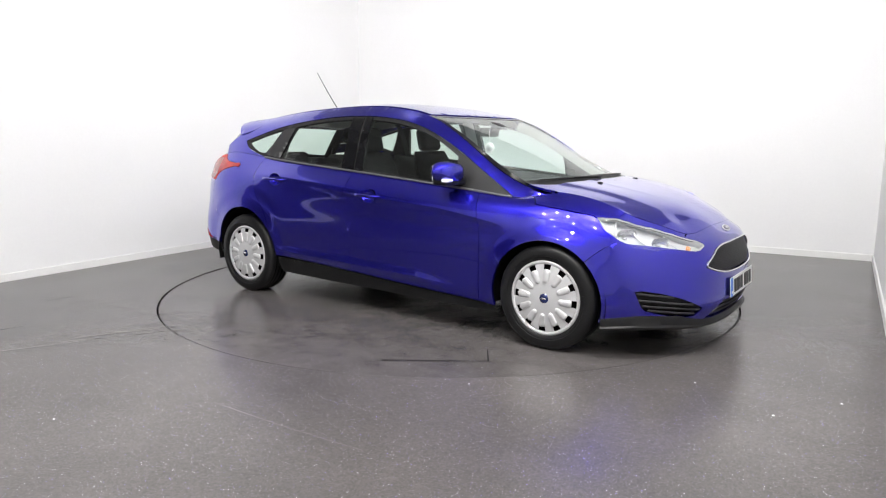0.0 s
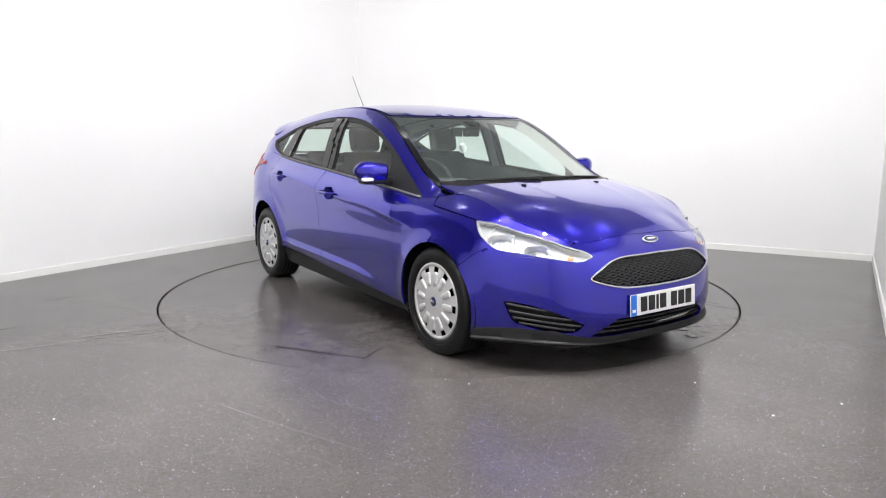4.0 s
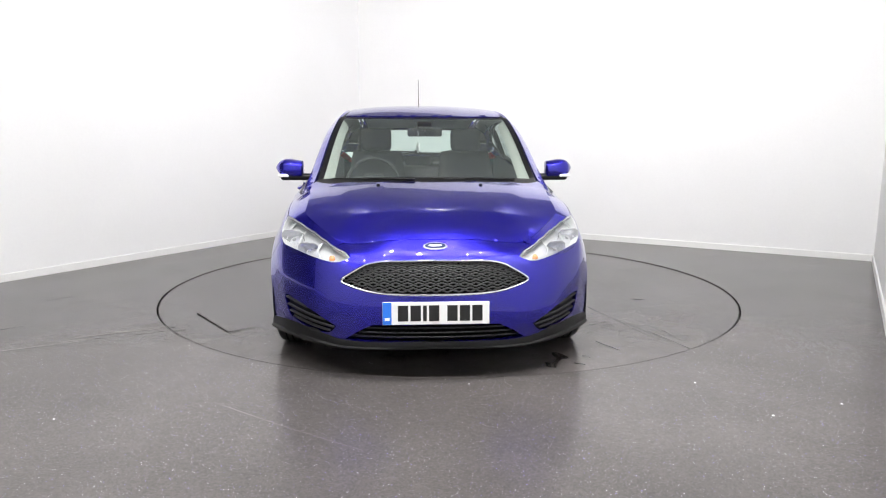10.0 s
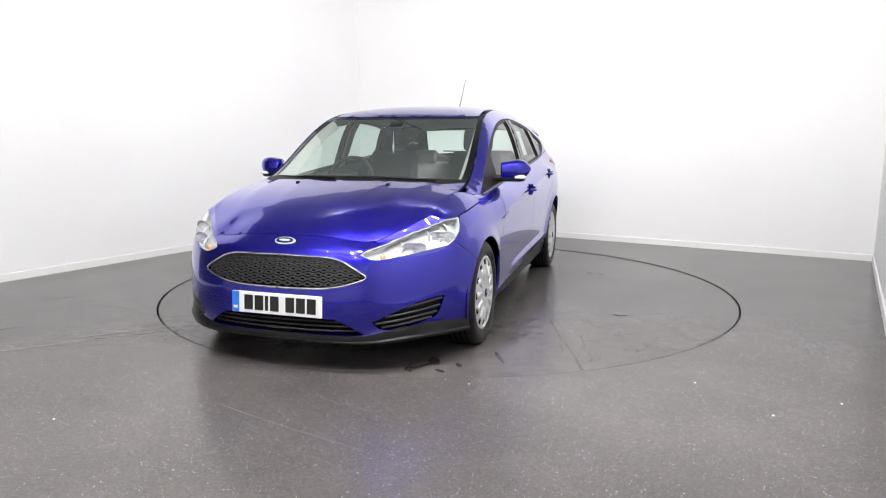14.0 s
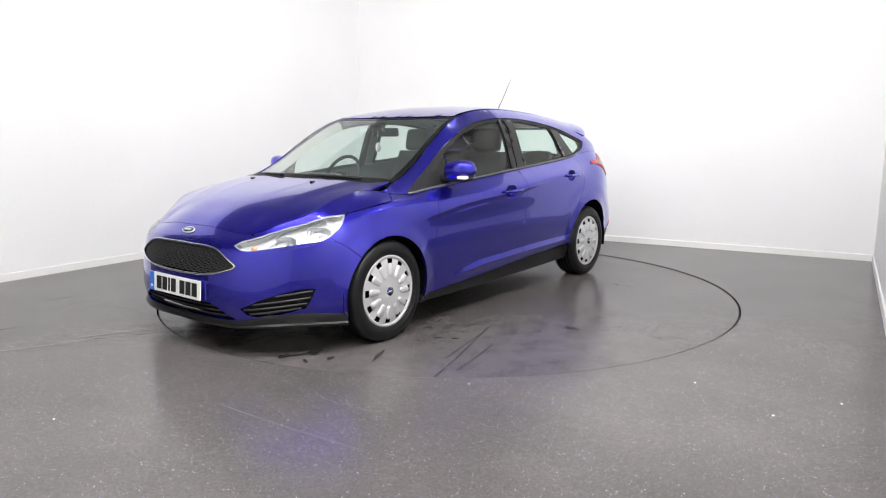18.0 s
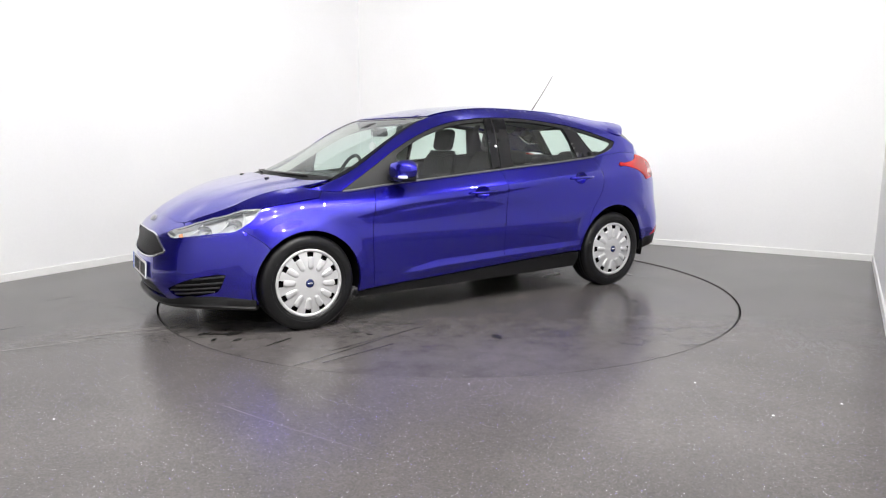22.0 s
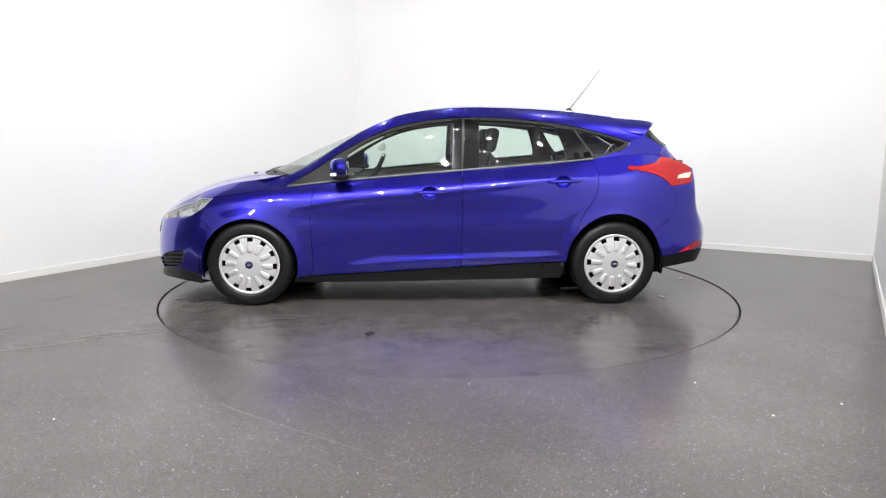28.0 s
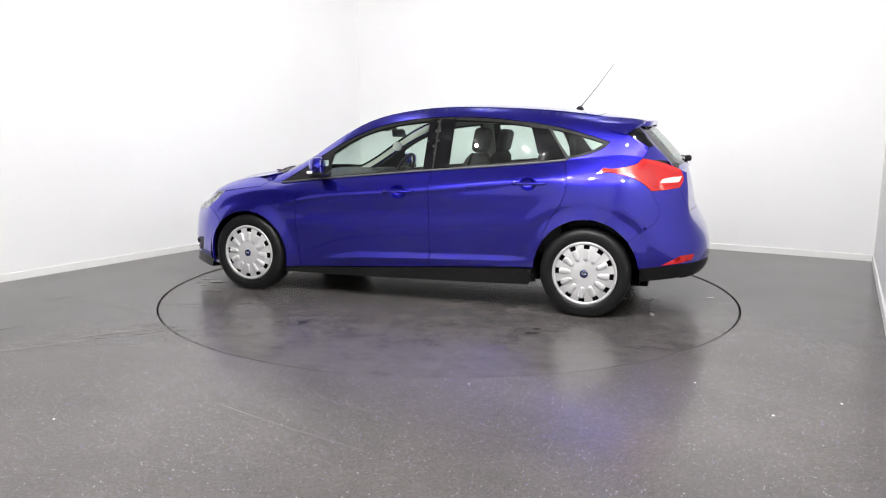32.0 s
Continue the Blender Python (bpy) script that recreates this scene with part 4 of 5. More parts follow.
    panel("rear_screen_surround", BACK_S, ring(0.045, 0.935, 0.588), GLOSS_BLACK, car, holes=[ring(0.1, 0.88, 0.50)], gap=0, thick=0.01, lift=-0.003, step=0.05, label="black border of the rear window")
    panel("rear_window", BACK_S, ring(0.09, 0.89, 0.51), GLASS, car, gap=0, lift=-0.008, thick=0, step=0.06).visible_shadow = False
    # spoiler cheeks and the dark glass edge below them
    sx = np.linspace(-1.195, -1.53, 12)
    cheek = np.concatenate([np.stack([sx, rail(sx)[1] + 0.002], 1), bend([(-1.53, 1.318), (-1.48, 1.28), (-1.421, 1.232)], 6)[1:], bend([(-1.421, 1.232), (-1.35, 1.245), (-1.273, 1.272), (-1.22, 1.305), (-1.195, 1.35)], 10)[1:]])
    def cheek_s(q):
        P, N = CABIN_S(q)
        return P + N * (0.013 * ease((-1.19 - q[:, 0]) / 0.28) - 0.001)[:, None], N
    both("spoiler_cheek", cheek_s, chain(cheek), PAINT, car, lift=0.0, thick=0.02, gap=0.0, step=0.03, label="blue side of the tailgate spoiler")
    for m in (1, -1):
        for nm, za, zb2, mat in (("glass_edge", 1.30, 1.153, GLOSS_BLACK), ("tailgate_corner", 1.151, 1.06, PAINT)):
            z = np.linspace(za, zb2, 12)
            e = REAR_EDGE[np.argsort(REAR_EDGE[:, 1])]
            P0, N0 = CABIN_S(np.stack([np.interp(z, e[:, 1], e[:, 0]) - 0.003, z], 1))
            P1, N1 = BACK_S(np.stack([(z - 1.0) / 0.325, np.full(12, 0.598)], 1))
            mid = (P0 + P1) / 2 + (N0 + N1) * 0.012
            verts = np.concatenate([P0 - N0 * 0.004, mid - N0 * 0.006, P1 + N1 * 0.001]) * [1, m, 1]
            bm = pydata(verts, [(r * 12 + i, r * 12 + i + 1, (r + 1) * 12 + i + 1, (r + 1) * 12 + i) for r in range(2) for i in range(11)])
            bmesh.ops.recalc_face_normals(bm, faces=bm.faces[:])
            if sum(f.normal.y for f in bm.faces) * m < 0:
                bmesh.ops.reverse_faces(bm, faces=bm.faces[:])
            part(nm, bm, mat, car, "gloss black edge beside the rear window" if mat is GLOSS_BLACK else "blue tailgate corner above the tail lamp")

    # inner shell: keeps light out of the gaps, open at the wheels
    a, v = np.meshgrid(np.linspace(0, 2 * ARC_END, 240), np.linspace(0.2, 7.6, 26) * ROW, indexing="ij")
    P, N = WALL_S(np.stack([a.ravel(), v.ravel()], 1))
    P = P - N * 0.06
    faces = []
    for i in range(239):
        for j in range(25):
            k = i * 26 + j
            c = P[[k, k + 1, k + 26, k + 27]].mean(0)
            if all(math.hypot(c[0] - wx, c[2] - 0.3) > 0.375 for wx, _ in WHEELS[1:3]) and c[0] < 2.02:
                faces.append((k, k + 26, k + 27, k + 1))
    part("inner_shell", pydata(P, faces), DARK, car, "dark inner body shell")
    part("underbody", box(3.4, 1.3, 0.03, (0.1, 0, 0.21), 0.01), DARK, car, "dark underbody")
    part("bulkhead", box(0.7, 1.0, 0.4, (1.55, 0, 0.45), 0.04), DARK, car, "dark engine bay")
    for wx, sd in WHEELS:
        prof = arc(wx, 0.30, 0.365, 0.365, -12, 192, 24)
        verts = [(px, sd * yy, pz) for yy in (0.875, 0.5) for px, pz in prof]
        faces = [(i, i + 1, i + 25, i + 24) for i in range(23)] + [tuple(range(24, 48))]
        part("wheel_liner", pydata(verts, faces), DARK, car, "black wheel arch liner")


def build_lamps(car):
    for m in (False, True):
        s = -1 if m else 1
        lamp = panel("headlamp", WALL_S, LIGHT, LAMP_GREY, car, mirror=m, lift=-0.045, thick=-0.044, gap=0.001, label="clear headlamp with bright reflectors")
        panel("lens", WALL_S, LIGHT, LENS, lamp, mirror=m, lift=0.001, thick=0.0, gap=0.002, label="clear headlamp lens").visible_shadow = False
        P, N = WALL_S(finer(inset(LIGHT, 0.006), 0.03))
        P = (P - N * 0.006) * [1, s, 1]
        part("bezel", tube(np.concatenate([P, P[:2]]), 0.0028, 6), LAMP_GREY, lamp, "bright headlamp bezel")
        lo, hi = LIGHT.min(0), LIGHT.max(0)
        for name, fa, fv, r in (("main_reflector", 0.60, 0.50, 0.070), ("dip_reflector", 0.37, 0.36, 0.060)):
            q = np.array([[lo[0] + (hi[0] - lo[0]) * fa, lo[1] + (hi[1] - lo[1]) * fv]])
            P, N = WALL_S(q)
            c = P[0] - N[0] * 0.034
            at = Matrix.Translation((c[0] - 0.005, c[1] * s, c[2])) @ Matrix.Rotation(s * 0.45, 4, "Z")
            # a squared bowl, fluted like pressed reflectors are
            prof = [(0.10, -0.026), (0.45, -0.020), (0.8, -0.004), (1.0, 0.012), (1.05, 0.010)]
            verts, n = [], 48
            for k in range(n):
                ang = 2 * math.pi * k / n
                ca, sa = math.cos(ang), math.sin(ang)
                rr = r / (abs(ca) ** 4 + abs(sa) ** 4) ** 0.25 * (1 + 0.018 * (-1) ** (k // 2))
                verts += [(h, rr * f * ca, rr * f * sa * 0.72) for f, h in prof]
            bm = pydata(verts, [(k * 5 + j, k * 5 + j + 1, (k + 1) % n * 5 + j + 1, (k + 1) % n * 5 + j) for k in range(n) for j in range(4)])
            bmesh.ops.recalc_face_normals(bm, faces=bm.faces[:])
            bm.transform(at)
            part(name, bm, REFLECTOR, lamp, "bright fluted lamp reflector")
            bm = lathe([(0.0, 0.010), (0.006, 0.008), (0.009, -0.026)], 14, "x")
            bm.transform(at)
            part("bulb", bm, REFLECTOR, lamp, "lamp bulb shield")
        for fa in (0.27, 0.485, 0.74):
            run = np.stack([np.full(24, lo[0] + (hi[0] - lo[0]) * fa) + np.linspace(-0.012, 0.02, 24), np.linspace(lo[1], hi[1], 24)], 1)
            run = run[inside(inset(LIGHT, 0.008), run)]
            if len(run) > 3:
                P, N = WALL_S(run)
                part("divider", tube((P - N * 0.026) * [1, s, 1], 0.005, 6), LAMP_GREY, lamp, "grey rib between the lamp chambers")
        # dark upper brow and a row of fine flutes in the outer corner
        for fa in np.linspace(0.80, 0.93, 5):
            run = np.stack([np.full(20, lo[0] + (hi[0] - lo[0]) * fa), np.linspace(lo[1], hi[1], 20)], 1)
            run = run[inside(inset(LIGHT, 0.008), run)]
            if len(run) > 3:
                P, N = WALL_S(run)
                part("flute", tube((P - N * 0.036) * [1, s, 1], 0.003, 5), LAMP_GREY, lamp)
        P, N = WALL_S(LIGHT_TOP[2:-3] - [0, 0.010])
        part("brow", tube((P - N * 0.010) * [1, s, 1], 0.004, 6), SATIN, lamp, "grey upper edge inside the headlamp")
        q = np.array([[lo[0] + (hi[0] - lo[0]) * 0.15, lo[1] + (hi[1] - lo[1]) * 0.20]])
        P, N = WALL_S(q)
        c = P[0] - N[0] * 0.026
        bm = lathe([(0.0, 0.010), (0.009, 0.008), (0.014, 0.0), (0.015, -0.012)], 20, "x")
        bm.transform(Matrix.Translation((c[0], c[1] * s, c[2])))
        part("indicator", bm, AMBER, lamp, "amber indicator bulb cover")


def build_mirror(car, s):
    rows, verts, faces = 15, [], []
    # rounded shell, blunt ahead and open towards the rear
    for i in range(rows):
        t = i / (rows - 1)
        y = 0.836 + 0.186 * t
        k = (1 - abs(2 * t - 0.85) ** 3.2 * 0.55) if t > 0.42 else 1 - (0.42 - t) * 0.35
        for j in range(20):
            a = 2 * math.pi * j / 20
            ca, sa = math.cos(a), math.sin(a)
            dx = (0.075 if ca > 0 else 0.052) * math.copysign(abs(ca) ** 0.75, ca)
            dz = 0.066 * math.copysign(abs(sa) ** 0.7, sa)
            verts.append((0.80 + dx * k - 0.035 * t, s * y, 0.998 + dz * k + 0.008 * t))
    for i in range(rows - 1):
        for j in range(20):
            faces.append((i * 20 + j, i * 20 + (j + 1) % 20, (i + 1) * 20 + (j + 1) % 20, (i + 1) * 20 + j))
    faces += [tuple(range(20)), tuple((rows - 1) * 20 + j for j in range(20))]
    bm = pydata(verts, faces)
    bmesh.ops.recalc_face_normals(bm, faces=bm.faces[:])
    mir = part("door_mirror", bm, PAINT, car, "blue door mirror")
    bm = box(0.115, 0.150, 0.044, (0.785, s * 0.910, 0.945), 0.02, 4)
    part("mirror_base", bm, BLACK, mir, "black lower mirror casing")
    bm = box(0.045, 0.070, 0.022, (0.828, s * 0.962, 0.955), 0.009, 3)
    part("mirror_indicator", bm, CLEAR_INDICATOR, mir, "clear mirror indicator")
    bm = box(0.006, 0.135, 0.09, (0.737, s * 0.925, 1.0), 0.003)
    part("mirror_glass", bm, CHROME, mir, "mirror glass")
    bm = box(0.09, 0.10, 0.045, (0.80, s * 0.815, 0.945), 0.018)
    part("mirror_arm", bm, BLACK, mir, "black mirror arm")


def build_trim(car):
    for s in (1, -1):
        for hx, hz in HANDLES:
            pts = side_pts([(hx, hz)], None)
            P, N = WALL_S(pts)
            c = P[0]
            bm = lathe([(0.0, -0.034), (0.02, -0.032), (0.035, -0.024), (0.046, -0.008), (0.05, 0.0015), (0.0535, 0.0025)], 28)
            bm.transform(Matrix.Translation((c[0] + 0.005, s * (c[1] + 0.003), c[2])) @ Matrix.Rotation(0 if s > 0 else math.pi, 4, "Z") @ Matrix.Diagonal((1.13, 1, 0.87, 1)))
            h = part("door_handle", bm, PAINT, car, "blue pull handle over a dished recess")
            path = [(c[0] + 0.11, s * (c[1] + 0.004), c[2] + 0.001), (c[0] + 0.085, s * (c[1] + 0.028), c[2] + 0.002), (c[0], s * (c[1] + 0.036), c[2] + 0.004), (c[0] - 0.085, s * (c[1] + 0.028), c[2] + 0.006), (c[0] - 0.112, s * (c[1] + 0.004), c[2] + 0.006)]
            part("grip", tube(bend(path, 18), 0.014, 10, flat=0.8), PAINT, h, "blue door grip")
    # plate
    plate = part("number_plate", box(0.006, 0.520, 0.111, (2.316, 0, 0.366), 0.002, 1, Matrix.Rotation(radians(-4), 4, "Y")), WHITE_PLATE, car, "white front plate with black characters shown as bars", smooth=False)
    M = Matrix.Translation((2.316, 0, 0.366)) @ Matrix.Rotation(radians(-4), 4, "Y")

    def flat(name, y0, z0, w, h, mat, lift=0.0035):
        bm = box(0.002, w, h, (lift, y0, z0))
        bm.transform(M)
        part(name, bm, mat, plate, smooth=False)
    flat("plate_band", -0.238, 0, 0.042, 0.108, PLATE_BLUE)
    flat("band_mark", -0.238, -0.028, 0.024, 0.014, WHITE_PLATE, 0.0045)
    y = -0.186
    for w in (0.05, 0.05, 0.018, 0.05, 0.0, 0.05, 0.05, 0.05):
        if w:
            flat("plate_bar", y + w / 2, 0.0, w, 0.077, SCRATCH)
        y += (w + 0.011) if w else 0.028
    # nose badge
    P, N = WALL_S(np.array([[0.0, 6.95 * ROW]]))
    tilt = math.atan2(N[0][2], N[0][0])
    for nm, ry, rz, mat, off in (("nose_badge", 0.060, 0.0245, SILVER, 0.005), ("badge_field", 0.054, 0.0195, BADGE_BLUE, 0.0072), ("badge_mark", 0.034, 0.0075, SILVER, 0.0090)):
        bm = lathe([(0.0, 0.003), (0.8, 0.0028), (0.96, 0.0015), (1.0, -0.003)], 40, "x")
        bm.transform(Matrix.Translation(P[0] + N[0] * off) @ Matrix.Rotation(-tilt, 4, "Y") @ Matrix.Diagonal((1, ry, rz, 1)))
        top = part(nm, bm, mat, car if nm == "nose_badge" else top, "chrome oval badge" if nm == "nose_badge" else "")
    # aerial
    base = part("aerial", lathe([(0.0, -0.004), (0.034, -0.002), (0.03, 0.014), (0.018, 0.03), (0.0, 0.036)], 20, "z"), BLACK, car, "roof aerial raked backwards")
    base.location = (-1.008, 0, 1.425)
    part("aerial_rod", tube([(0, 0, 0.02), (-0.045, 0, 0.075), (-0.135, 0, 0.19), (-0.245, 0, 0.342)], 0.0045, 6, 0.0022), BLACK, base)
    # cowl and wipers
    a = np.linspace(-1, 1, 30)
    P0, _ = HOOD_S(np.stack([1.445 - 0.08 * np.abs(a) ** 2.2, 0.715 * a], 1))
    P1, _ = SCREEN_S(np.stack([np.full(30, 0.045), 0.6 * a], 1))
    verts = np.concatenate([P0 - [0, 0, 0.012], P1 + [0, 0, 0.001]])
    bm = pydata(verts, [(i, i + 1, i + 31, i + 30) for i in range(29)])
    bmesh.ops.recalc_face_normals(bm, faces=bm.faces[:])
    part("cowl", bm, BLACK, car, "black scuttle panel under the windscreen")
    for y0, y1, w0, w1 in ((0.50, -0.05, 0.0, 0.03), (-0.08, -0.56, 0.0, 0.035)):
        t = np.linspace(0, 1, 14)
        P, N = SCREEN_S(np.stack([w0 + (w1 - w0) * t, (y0 + (y1 - y0) * t) * 0.62 / 0.66], 1))
        wip = part("wiper", tube(P + N * 0.008, 0.0042, 6), BLACK, car, "black wiper lying at the foot of the windscreen")
        P2 = P[:8] + N[:8] * 0.015
        part("wiper_arm", tube(P2, 0.006, 6, 0.004), BLACK, wip)
    for s in (1, -1):
        P, N = HOOD_S(np.array([[1.52, s * 0.30]]))
        part("washer_jet", box(0.03, 0.022, 0.012, tuple(P[0] + N[0] * 0.003), 0.004), BLACK, car, "black washer jet")
    P, N = BACK_S(np.stack([np.linspace(0.07, 0.13, 12), np.linspace(0.0, -0.36, 12)], 1))
    wip = part("rear_wiper", tube(P + N * 0.016, 0.008, 6), BLACK, car, "black rear wiper")
    part("wiper_boss", box(0.05, 0.07, 0.045, tuple(P[0] + N[0] * 0.018), 0.016, 3), BLACK, wip)


CLEAR_INDICATOR = material("clear_indicator", (0.85, 0.84, 0.82), 0.15, 0, 1.0)[0]


def seat_back(w, h, d, lean):
    """A bolstered seat back standing on its foot, leaning backwards."""
    n, m, verts, faces = 13, 15, [], []
    for side in (1, -1):
        for i in range(m):
            t = i / (m - 1)
            for j in range(n):
                u = 2 * j / (n - 1) - 1
                taper = 1 - 0.2 * t ** 2.5
                y = u * w / 2 * taper
                edge = (1 - abs(u) ** 6) ** 0.5 * (1 - abs(2 * t - 1) ** 8) ** 0.5
                bol = 0.035 * max(0, abs(u) - 0.55) / 0.45 * (1 - t * 0.6)
                x = (d / 2 * edge + (bol if side > 0 else 0)) * side
                z = t * h
                verts.append((x - math.tan(radians(lean)) * z, y, z))
    k = n * m
    for off, flip in ((0, False), (k, True)):
        for i in range(m - 1):
            for j in range(n - 1):
                f = (off + i * n + j, off + i * n + j + 1, off + (i + 1) * n + j + 1, off + (i + 1) * n + j)
                faces.append(f[::-1] if flip else f)
    bm = pydata(verts, faces)
    bmesh.ops.remove_doubles(bm, verts=bm.verts[:], dist=1e-4)
    bmesh.ops.recalc_face_normals(bm, faces=bm.faces[:])
    return bm


def build_cabin(car):
    for s in (1, -1):
        seat = part("front_seat", box(0.50, 0.50, 0.17, (0.10, 0.37 * s, 0.47), 0.06, 4), FABRIC, car, "charcoal cloth front seat")
        bm = seat_back(0.50, 0.60, 0.13, 17)
        bm.transform(Matrix.Translation((-0.13, 0.37 * s, 0.50)))
        part("backrest", bm, FABRIC, seat)
        bm = box(0.09, 0.25, 0.19, (-0.325, 0.375 * s, 1.195), 0.04, 4, Matrix.Rotation(radians(-12), 4, "Y"))
        part("headrest", bm, FABRIC, seat, "charcoal cloth headrest")
        for k in (1, -1):
            part("headrest_post", tube([(-0.31, 0.375 * s + k * 0.065, 1.03), (-0.325, 0.375 * s + k * 0.065, 1.16)], 0.006, 8), CHROME, seat, "chrome headrest post")
    bench = part("rear_bench", box(0.5, 1.22, 0.2, (-0.72, 0, 0.46), 0.07, 4), FABRIC, car, "charcoal cloth rear bench")
    bm = seat_back(1.24, 0.44, 0.13, 20)
    bm.transform(Matrix.Translation((-0.98, 0, 0.52)))
    part("bench_back", bm, FABRIC, bench)
    for y in (0.38, 0.0, -0.38):
        part("bench_headrest", box(0.08, 0.26, 0.13 if y else 0.10, (-1.15, y, 1.03 if y else 0.99), 0.035, 4), FABRIC, bench)
    # dashboard
    prof = [(1.30, 0.925), (1.10, 0.935), (0.92, 0.925), (0.80, 0.90), (0.74, 0.84), (0.76, 0.72), (0.84, 0.60), (0.95, 0.5)]
    prof = bend(prof, 22)
    ys = np.linspace(-0.70, 0.70, 29)
    verts = [(px - 0.05 * abs(y / 0.7) ** 2, y, pz + 0.012 * math.exp(-((y + 0.37) / 0.16) ** 2) - 0.02 * abs(y / 0.7) ** 3) for y in ys for px, pz in prof]
    k = len(prof)
    bm = pydata(verts, [(i * k + j, i * k + j + 1, (i + 1) * k + j + 1, (i + 1) * k + j) for i in range(28) for j in range(k - 1)])
    bmesh.ops.recalc_face_normals(bm, faces=bm.faces[:])
    dash = part("dashboard", bm, DASH, car, "dark grey moulded dashboard")
    part("instrument_hood", box(0.14, 0.30, 0.05, (0.82, -0.37, 0.918), 0.022, 3), DASH, dash)
    wheel = part("steering_wheel", lathe([(0.185 + 0.014 * math.cos(a), 0.014 * math.sin(a)) for a in np.linspace(0, 2 * math.pi, 11)[:-1]], 48, "x", True), LEATHER, car, "black three-spoke steering wheel")
    wheel.location = (0.625, -0.365, 0.895)
    wheel.rotation_euler = (0, radians(-24), 0)
    part("wheel_hub", box(0.04, 0.15, 0.13, (0.012, 0, 0), 0.02), BLACK, wheel)
    for ang in (0, 180, 270):
        c, sn = math.cos(radians(ang)), math.sin(radians(ang))
        part("spoke", tube([(0.01, 0.05 * c, 0.05 * sn), (0.0, 0.18 * c, 0.18 * sn)], 0.016, 8, flat=0.6), BLACK, wheel)
    mirror = part("interior_mirror", box(0.03, 0.25, 0.065, (0.515, 0.004, 1.252), 0.014, 3, Matrix.Rotation(radians(8), 4, "Y")), BLACK, car, "black interior mirror")
    part("mirror_stalk", tube([(0.525, 0, 1.265), (0.575, 0, 1.308)], 0.013, 8), BLACK, mirror)
    part("sensor_pod", box(0.10, 0.11, 0.025, (0.60, 0, 1.295), 0.01, 2, Matrix.Rotation(radians(23), 4, "Y")), BLACK, mirror)
    tag = part("hanging_disc", lathe([(0.0, 0.003), (0.036, 0.003), (0.038, 0.0), (0.036, -0.003), (0.0, -0.003)], 28, "x"), WHITE_PLATE, car, "pale round disc hanging from the mirror")
    tag.location = (0.55, -0.045, 1.139)
    tag.rotation_euler = (0, 0, radians(-75))
    part("disc_face", lathe([(0.0, 0.0042), (0.024, 0.004), (0.0245, 0.002)], 24, "x"), LAMP_GREY, tag)
    part("disc_cord", tube([(0, 0, 0.038), (0, 0, 0.12)], 0.002, 5), WHITE_PLATE, tag)
    # pale pillar linings and headlining
    W = 0.62
    for s in (1, -1):
        w = np.linspace(0.03, 0.97, 20)
        verts = []
        for k, dep in ((0.96, 0.02), (0.925, 0.045), (0.91, 0.085)):
            P, N = SCREEN_S(np.stack([w, np.full(20, s * k * W)], 1))
            verts += list(P - N * dep)
        bm = pydata(verts, [(r * 20 + i, r * 20 + i + 1, (r + 1) * 20 + i + 1, (r + 1) * 20 + i) for r in range(2) for i in range(19)])
        bmesh.ops.recalc_face_normals(bm, faces=bm.faces[:])
        part("pillar_lining", bm, CREAM, car, "pale windscreen pillar lining")
        for px, pw in ((-0.10, 0.10), (-0.86, 0.06)):
            z = np.linspace(0.95, 1.36, 10)
            P, N = CABIN_S(np.stack([np.full(10, px), z], 1))
            verts = [tuple((p - n * 0.035 + [d, 0, 0]) * [1, s, 1]) for d in (-pw / 2, pw / 2) for p, n in zip(P, N)]
            part("pillar_lining", pydata(verts, [(i, i + 1, i + 11, i + 10) for i in range(9)]), CREAM if px > -0.5 else DASH, car)
        x = np.linspace(0.95, -1.0, 24)
        yb, zb = belt(x)
        verts = [(a, s * (b - 0.05), c - 0.004) for a, b, c in zip(x, yb, zb)] + [(a, s * (b - 0.09), c - 0.05) for a, b, c in zip(x, yb, zb)] + [(a, s * (b - 0.08), 0.4) for a, b in zip(x, yb)]
        part("door_card", pydata(verts, [(r * 24 + i, r * 24 + i + 1, (r + 1) * 24 + i + 1, (r + 1) * 24 + i) for r in range(2) for i in range(23)]), DASH, car, "dark grey door card")
    for s in (1, -1):
        x = np.linspace(0.40, -1.30, 30)
        _, rz = rail(x)
        verts = []
        for dz, dep in ((0.004, 0.030), (0.035, 0.034), (0.075, 0.026)):
            P, N = CABIN_S(np.stack([x, rz - dz], 1))
            verts += list((P - N * dep) * [1, s, 1])
        part("rail_lining", pydata(verts, [(r * 30 + i, r * 30 + i + 1, (r + 1) * 30 + i + 1, (r + 1) * 30 + i) for r in range(2) for i in range(29)]), CREAM, car, "pale lining under the roof rail")
    gx, gy = np.meshgrid(np.linspace(0.32, -1.5, 24), np.linspace(-0.5, 0.5, 13), indexing="ij")
    P, N = ROOF_S(np.stack([gx.ravel(), gy.ravel()], 1))
    P = P - N * 0.045
    part("headlining", pydata(P, [(i * 13 + j, i * 13 + j + 1, (i + 1) * 13 + j + 1, (i + 1) * 13 + j) for i in range(23) for j in range(12)]), CREAM, car, "pale cloth headlining")
    for s in (1, -1):
        part("quarter_lining", box(0.72, 0.02, 0.52, (-1.40, s * 0.60, 0.79), 0.006), DASH, car, "dark grey rear side lining")
    part("tailgate_lining", box(0.02, 1.1, 0.45, (-1.755, 0, 0.80), 0.006), DASH, car, "dark grey tailgate lining")
